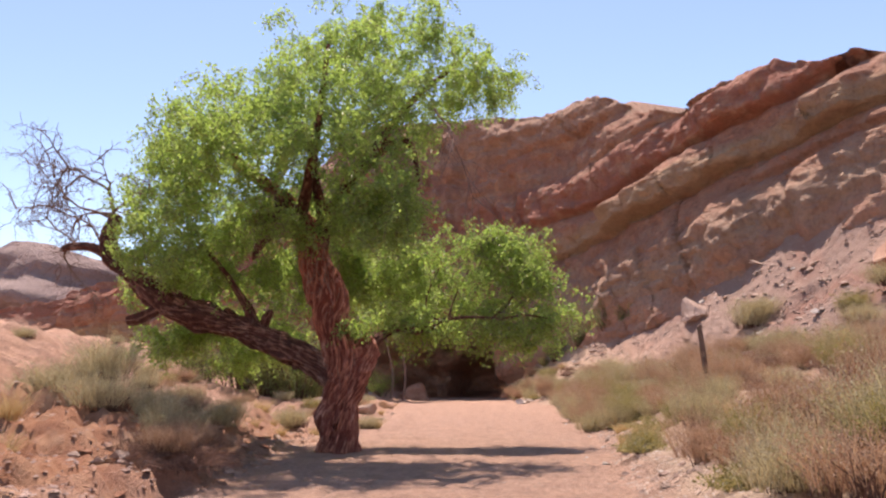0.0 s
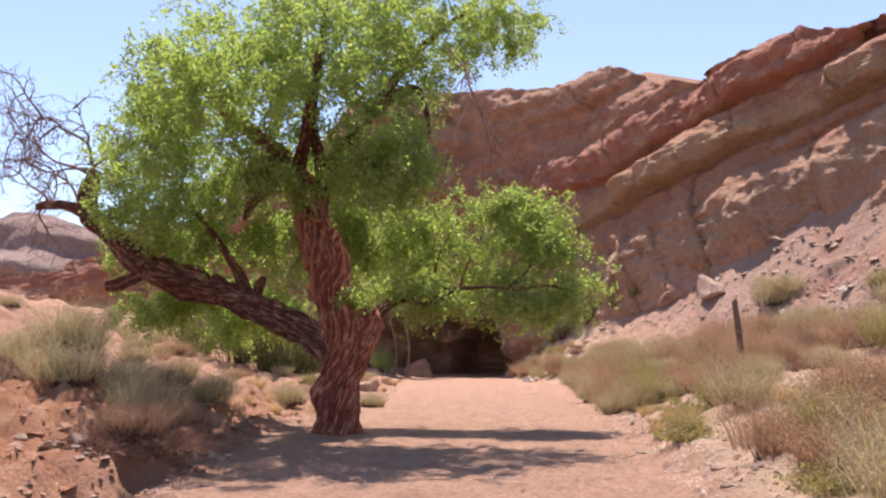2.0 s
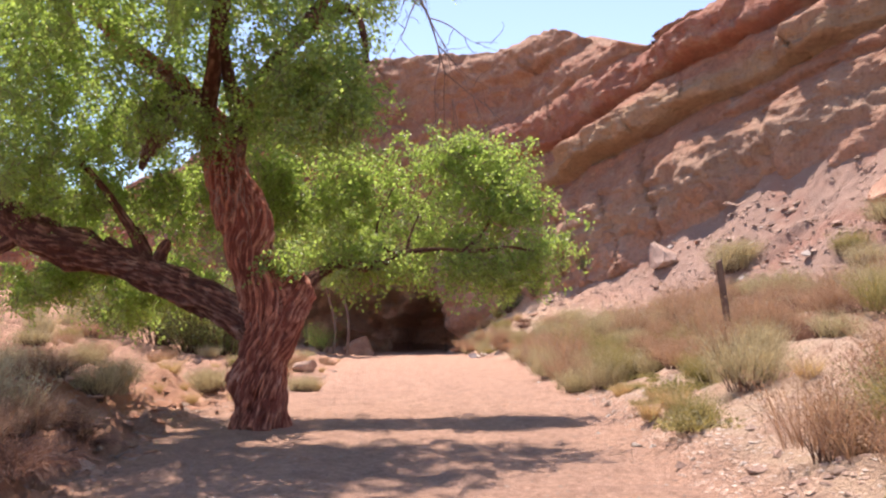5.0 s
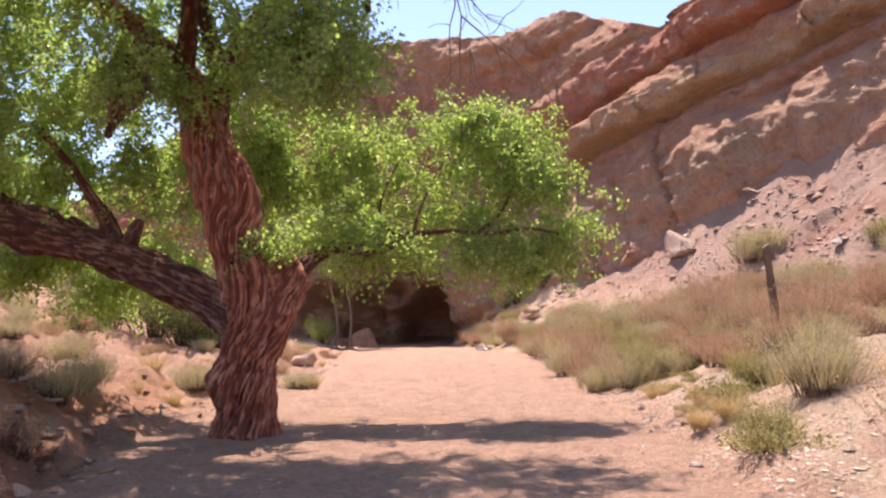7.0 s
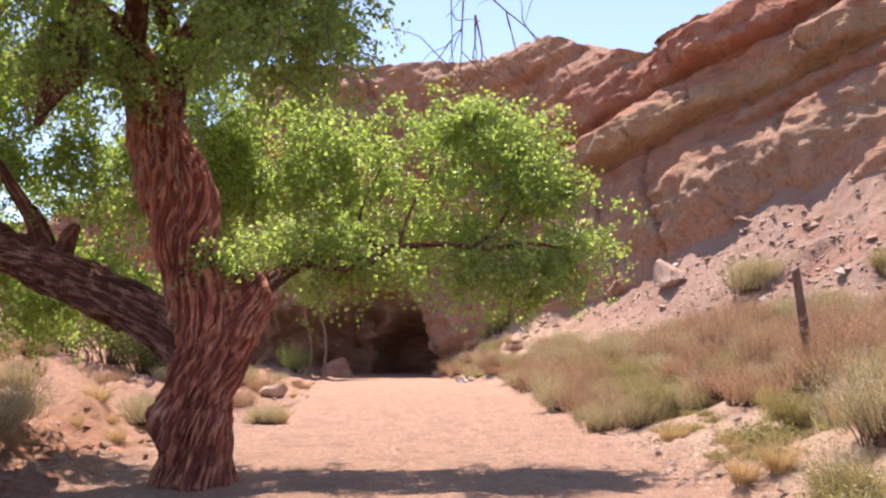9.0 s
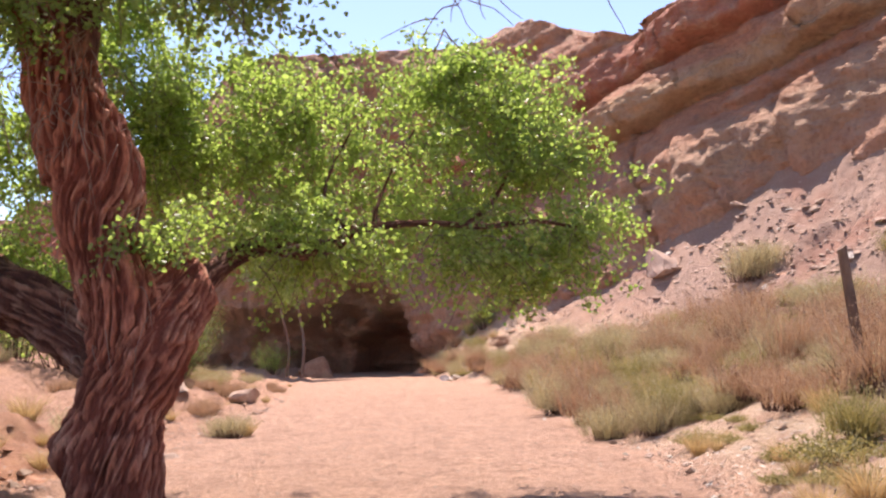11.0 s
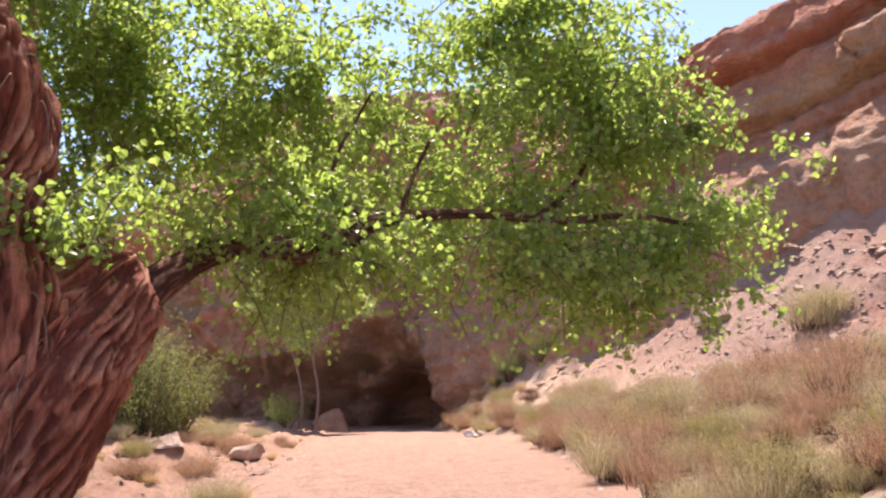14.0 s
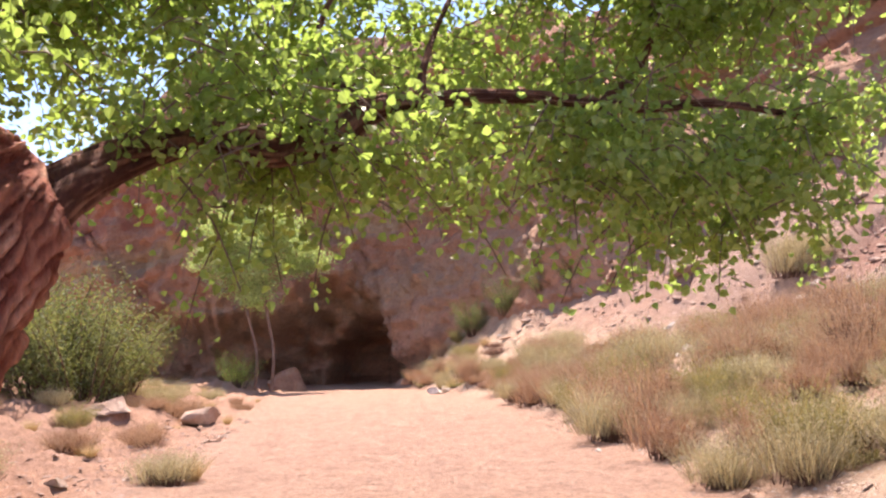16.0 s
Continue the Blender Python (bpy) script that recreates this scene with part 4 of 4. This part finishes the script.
for x, y, k, sz in ((13.5, 39.6, "sage", 1.7), (14.1, 40.0, "sage2", 1.4), (15.8, 34.0, "olive", 1.3), (17.0, 33.0, "sage2", 1.5), (14.8, 31.5, "sage2", 1.2)):
    plant(KINDS[k], x, y, sz, 40 * x)
for _ in range(26):
    y = rng.uniform(17, 24)
    x = float(np.interp(y, RIGHT_Y, RIGHT_X)) + rng.uniform(0.3, 2.4)
    plant(KINDS["weed" if rng.random() < 0.7 else "straw"], x, y, rng.uniform(0.35, 0.75), rng.uniform(0, 360))
for _ in range(16):
    y = rng.uniform(11.5, 16.5)
    x = float(np.interp(y, LEFT_Y, LEFT_X)) - rng.uniform(0.5, 1.3)
    plant(KINDS["dark" if rng.random() < 0.6 else "rust2"], x, y, rng.uniform(0.4, 0.75), rng.uniform(0, 360))
for _ in range(30):
    y = rng.uniform(22, 50)
    x = float(np.interp(y, LEFT_Y, LEFT_X)) - rng.uniform(0.2, 3.5)
    plant(KINDS["straw" if rng.random() < 0.6 else "rust2"], x, y, rng.uniform(0.4, 0.75), rng.uniform(0, 360))
MIX_LEFT = ["sage"] * 5 + ["sage2"] * 4 + ["olive"] * 2 + ["straw"] * 3 + ["rust2"] * 3
for x, y, k, s in ((-4.9, 14.6, "sage", 0.95), (-5.8, 14.9, "sage", 0.9), (-5.3, 13.6, "sage2", 0.9), (-3.5, 12.4, "dark", 0.7), (-3.75, 13.2, "dark", 0.8), (-4.2, 13.9, "sage", 0.85), (-4.0, 12.6, "dark", 0.7), (-6.5, 14.3, "sage2", 0.9), (-6.3, 12.6, "straw", 1.0), (-5.7, 11.4, "straw", 0.9), (-7.0, 15.5, "sage", 0.9), (-2.9, 27.2, "sage2", 0.7), (-2.6, 27.4, "straw", 0.7), (-4.9, 25.5, "sage2", 0.9), (-5.6, 24.5, "straw", 1.0)):
    placed.append((x, y))
    plant(KINDS[k], x, y, s, rng.uniform(0, 360))
for _ in range(700):
    y = rng.uniform(9, 60)
    e = rng.uniform(0, 1) ** 1.2 * (9 + 0.15 * y)
    x = float(np.interp(y, LEFT_Y, LEFT_X)) - 1.2 - e
    bare = float(vnoise(x * 0.35, y * 0.25, 0, 65))
    if bare < 0.12 or not free(x, y, 0.9 + 0.01 * y):
        continue
    plant(KINDS[MIX_LEFT[rng.integers(len(MIX_LEFT))]], x, y, rng.uniform(0.6, 1.15), rng.uniform(0, 360))


# ---- leafy shrubs and the small tree ----
def leafy_shrub(name, seed, tall, spread, count, label, category="shrub", size=0.07, material=None):
    rg = np.random.default_rng(seed)
    stems, at = [], []
    for _ in range(46):
        a, tl_ = rg.uniform(0, 2 * np.pi), rg.uniform(0.02, 0.6)
        L = tall * rg.uniform(0.45, 1.1)
        d = np.array([math.cos(a) * math.sin(tl_), math.sin(a) * math.sin(tl_), math.cos(tl_)])
        p0 = np.array([math.cos(a), math.sin(a), 0]) * spread * 0.3 * rg.uniform(0, 1)
        p1, p2 = p0 + d * L * 0.5, p0 + d * L + np.array([math.cos(a), math.sin(a), 0]) * spread * 0.15
        stems.append(tube(np.array([(*p0, 0.02), (*p1, 0.013), (*p2, 0.004)]), 7, 5))
        k = count // 46
        t = rg.uniform(0.3, 1.05, k)[:, None]
        at.append(p0 + (p1 - p0) * np.minimum(t * 2, 1) + (p2 - p1) * np.maximum(t * 2 - 1, 0) + rg.normal(0, 0.13, (k, 3)))
    root = thing(name, tube_mesh(name, stems, STEM), label, category)
    v, f = leaflets(rg, np.vstack(at), size, -0.5, 1.7)
    part("foliage", quads_mesh("foliage", v, f, material or WILLOW), root)
    return root


willow = leafy_shrub("willow_shrub", 201, 2.6, 1.9, 7400, "tall grey-green willow shrub on the bank")
WILLOWS = ((-8.0, 40.0, 1.3), (-9.4, 40.8, 1.45), (-11.2, 41.6, 1.35), (-7.3, 41.6, 1.0), (-13.4, 42.5, 1.2), (-8.8, 42.0, 1.4))
willow.matrix_basis = pose(-8.0, 40.0, ground_at(-8.0, 40.0) - 0.05) @ Matrix.Diagonal((1.3, 1.3, 1.3, 1))
for i, (x, y, s) in enumerate(WILLOWS[1:]):
    o = copy_thing(willow, pose(x, y, ground_at(x, y) - 0.05, 0, 0, 70 * i + 30))
    o.scale = (s, s, s)
low = leafy_shrub("green_shrub", 203, 2.0, 1.6, 2600, "small green shrub before the cliff hollow", material=LEAF)
low.matrix_basis = pose(-6.6, 62.5, ground_at(-6.6, 62.5))
for x, y, s in ((8.0, 59.0, 0.8), (9.5, 56.5, 0.8), (6.4, 60.8, 0.75), (10.6, 54.5, 0.6)):
    o = copy_thing(willow, pose(x, y, ground_at(x, y) - 0.05, 0, 0, 50 * x))
    o.scale = (s, s, s)

small = tagged(new("small_tree"), "slender pale green tree before the cliff hollow", "tree")
small.location = (-4.9, 63.5, ground_at(-4.9, 63.5))
rng = np.random.default_rng(31)
part("trunk", tube_mesh("trunk", [tube(np.array([(0, 0, -0.2, 0.11), (0.15, 0, 2.2, 0.09), (-0.15, 0, 4.2, 0.08), (-0.8, 0, 9.0, 0.05)]), 40, 12, 0.02),
                                  tube(np.array([(-1.0, 0, -0.2, 0.10), (-0.8, 0.1, 2.0, 0.08), (-1.3, 0, 4.5, 0.07), (-1.8, 0, 7.0, 0.04)]), 40, 12, 0.02)], DEAD), small)
at = []
for x, y, z, r, k in ((-0.8, 0, 9.2, 2.6, 80), (1.5, 0.2, 7.6, 1.8, 36), (-3.0, 0, 7.8, 1.8, 36), (-1.0, 0, 5.6, 1.5, 20), (0.6, 0, 9.0, 2.0, 40), (-2.6, 0.2, 9.6, 1.9, 40), (-1.2, -0.2, 6.8, 2.2, 44)):
    for _ in range(k):
        d = rng.normal(size=3)
        c = np.array([x, y, z]) + d / np.linalg.norm(d) * r * rng.uniform(0.3, 1) * np.array([1, 1, 0.75])
        at.append(c + rng.normal(0, 0.26, (90, 3)))
v, f = leaflets(rng, np.vstack(at), 0.14, 0.3, 1.4)
tagged(part("crown", quads_mesh("crown", v, f, LEAF_GREY), small), kind="stuff")

# ---- post ----
bm = bmesh.new()
bmesh.ops.create_cone(bm, cap_ends=True, segments=14, radius1=0.075, radius2=0.062, depth=2.3)
bmesh.ops.translate(bm, verts=bm.verts, vec=(0, 0, 1.05))
bmesh.ops.subdivide_edges(bm, edges=[e for e in bm.edges if abs(e.verts[0].co.z - e.verts[1].co.z) > 1], cuts=14)
for v in bm.verts:
    k = 1 + 0.16 * noise.noise(v.co * 3.1) + 0.1 * noise.noise(Vector((v.co.x * 30, v.co.y * 30, 1)))
    v.co.x *= k
    v.co.y *= k
    if v.co.z > 2.15:
        v.co.z += v.co.x * 0.6
post_mesh = bpy.data.meshes.new("wooden_post")
bm.to_mesh(post_mesh)
bm.free()
post_mesh.materials.append(POST_WOOD)
thing("wooden_post", post_mesh, "weathered dark wooden post leaning in dry brush", "post", at=pose(6.27, 20.95, 2.74 - 2.18, 0, -5, 0))

# ---- boulders and stones ----
rock("boulder", 12.9, 46.4, (1.15, 0.9, 0.85), SCREE, "squared pale boulder on the scree slope", 301, 20, 0.1, "boulder")
# the hollow boulder takes the darker red rock to stand in for shade
rock("boulder", -3.9, 66.9, (1.5, 1.1, 2.0), RED_ROCK, "large blocky boulder in the shade of the cliff hollow", 316, 10, -0.1, "boulder")
rock("flat_rock", -4.4, 38.0, (0.75, 0.5, 0.32), ROCK, "flat pale rock on the edge of the wash", 303, 15, -0.03)
rock("flat_rock", -6.3, 36.8, (0.6, 0.5, 0.28), ROCK, "flat pale rock on the edge of the wash", 304, 70, -0.06)
rock("white_rock", 3.5, 53.4, (0.42, 0.35, 0.26), WHITE_ROCK, "bleached white rock beside the wash", 305, 0)
rock("white_rock", 4.1, 53.9, (0.34, 0.3, 0.24), WHITE_ROCK, "bleached white rock beside the wash", 306, 50)
rock("outcrop", 18.6, 35.5, (1.6, 1.3, 1.2), RED_ROCK, "red rock outcrop on the scree slope", 307, 30, 0.1, "boulder")
rng = np.random.default_rng(90)
STONES = [rock_mesh("stone", 1.0, rng.uniform(0.7, 0.95), rng.uniform(0.45, 0.7), m, 320 + i, cuts=2) for i, m in enumerate((ROCK, SCREE, RED_ROCK, SCREE, WHITE_ROCK))]


def stone(x, y, s, i, label, group):
    ob = thing("stone", STONES[i], label, "stone", group, at=pose(x, y, ground_at(x, y) + s * 0.05, rng.uniform(-12, 12), rng.uniform(-12, 12), rng.uniform(0, 360)))
    ob.scale = (s, s, s)


for _ in range(170):
    y = rng.uniform(34, 60)
    x = float(np.interp(y, RIGHT_Y, RIGHT_X)) + rng.uniform(4, 13)
    if 39.8 - 0.84 * x - 0.545 * y > 1.0:
        stone(x, y, rng.uniform(0.08, 0.34) * rng.uniform(0.5, 1.2), rng.integers(5), "angular pale stone on the scree slope", "scree stones")
for _ in range(150):
    y = rng.uniform(10, 34)
    x = float(np.interp(y, RIGHT_Y, RIGHT_X)) + rng.normal(0.5, 0.5)
    stone(x, y, rng.uniform(0.02, 0.09), rng.choice((0, 1, 3, 4)), "small pale stone at the edge of the wash", "wash edge stones")
for _ in range(120):
    y = rng.uniform(9, 24)
    x = float(np.interp(y, LEFT_Y, LEFT_X)) - abs(rng.normal(0.5, 0.9))
    c = rng.uniform(0.05, 0.17)
    ob = thing("earth_clod", STONES[2], "lumpy red earth clod fallen from the bank", "clod", "bank clods", at=pose(x, y, ground_at(x, y) - c * 0.12, rng.uniform(-20, 20), rng.uniform(-20, 20), rng.uniform(0, 360)))
    ob.scale = (c, c, c * 0.8)
for _ in range(130):
    y = rng.uniform(9, 42)
    x = float(np.interp(y, LEFT_Y, LEFT_X)) - abs(rng.normal(0.3, 1.2))
    stone(x, y, rng.uniform(0.03, 0.14), rng.choice((0, 1, 2, 3)), "pinkish stone on the eroded bank", "bank stones")


def rubble(name, x, y, s, seed, material, tall=0.6):
    """Many angular bits of stone in one mesh."""
    rg = np.random.default_rng(seed)
    count = len(x)
    z = height(x, y)
    ring = np.array([(math.cos(a), math.sin(a), 0) for a in np.arange(5) * 2 * np.pi / 5] + [(0.5 * math.cos(a), 0.5 * math.sin(a), tall) for a in np.arange(3) * 2 * np.pi / 3])
    o = np.repeat(ring[None], count, 0) * rg.uniform(0.6, 1.35, (count, 8, 1))
    a = rg.uniform(0, 6.28, count)
    rot = np.stack([np.stack([np.cos(a), -np.sin(a)], -1), np.stack([np.sin(a), np.cos(a)], -1)], 1)
    o[..., 2] -= 0.12
    o[..., :2] = np.einsum("nij,nkj->nki", rot, o[..., :2])
    V = o * s[:, None, None] + np.stack([x, y, z], -1)[:, None]
    tri = np.array([(5, 6, 7), (0, 1, 5), (1, 6, 5), (1, 2, 6), (2, 3, 6), (3, 7, 6), (3, 4, 7), (4, 5, 7), (4, 0, 5)])
    F = (np.arange(count)[:, None, None] * 8 + tri).reshape(-1, 3)
    return quads_mesh(name, V.reshape(-1, 3), F, material)


rg = np.random.default_rng(95)
py_ = rg.uniform(5, 60, 9000)
lo_, hi_ = np.interp(py_, LEFT_Y, LEFT_X), np.interp(py_, RIGHT_Y, RIGHT_X)
px_ = lo_ + (hi_ - lo_) * rg.uniform(-0.05, 1.12, 9000)
thing("pebbles", rubble("pebbles", px_, py_, rg.uniform(0.006, 0.022, 9000) * rg.uniform(0.6, 1.5, 9000), 1, ROCK), "small scattered pebbles on the sandy wash", "pebbles", kind="stuff")
ty_ = rg.uniform(22, 60, 9000)
tx_ = np.interp(ty_, RIGHT_Y, RIGHT_X) + rg.uniform(3.5, 16, 9000)
ok_ = 39.8 - 0.84 * tx_ - 0.545 * ty_ > 0.8
tx_, ty_ = tx_[ok_], ty_[ok_]
thing("scree", rubble("scree", tx_, ty_, rg.uniform(0.03, 0.10, len(tx_)) * rg.uniform(0.4, 1.6, len(tx_)), 2, SCREE, 0.38), "loose broken pinkish scree on the slope", "scree", kind="stuff")
by_ = 8 + 30 * rg.uniform(0, 1, 5000) ** 1.8
bx_ = np.interp(by_, LEFT_Y, LEFT_X) - np.abs(rg.normal(0.2, 2.0, 5000))
thing("clods", rubble("clods", bx_, by_, rg.uniform(0.015, 0.07, 5000) * rg.uniform(0.3, 1.0, 5000), 3, SCREE, 0.35), "crumbled red earth clods on the bank", "clods", kind="stuff")
ey_ = rg.uniform(8, 40, 4000)
ex_ = np.interp(ey_, RIGHT_Y, RIGHT_X) + np.abs(rg.normal(0.1, 1.2, 4000))
thing("gravel", rubble("gravel", ex_, ey_, rg.uniform(0.01, 0.045, 4000) * rg.uniform(0.5, 1.5, 4000), 4, ROCK, 0.35), "loose gravel along the edge of the wash", "gravel", kind="stuff")
ly_ = rg.uniform(8, 34, 3500)
lx_ = np.interp(ly_, RIGHT_Y, RIGHT_X) + 0.2 + np.abs(rg.normal(0.2, 1.6, 3500))
thing("leaf_litter", rubble("leaf_litter", lx_, ly_, rg.uniform(0.015, 0.04, 3500), 5, WHITE_ROCK, 0.1), "pale dry leaf litter among the brush", "leaf litter", kind="stuff")
for k in KINDS.values():
    for o in (*k.children_recursive, k):
        bpy.data.objects.remove(o)
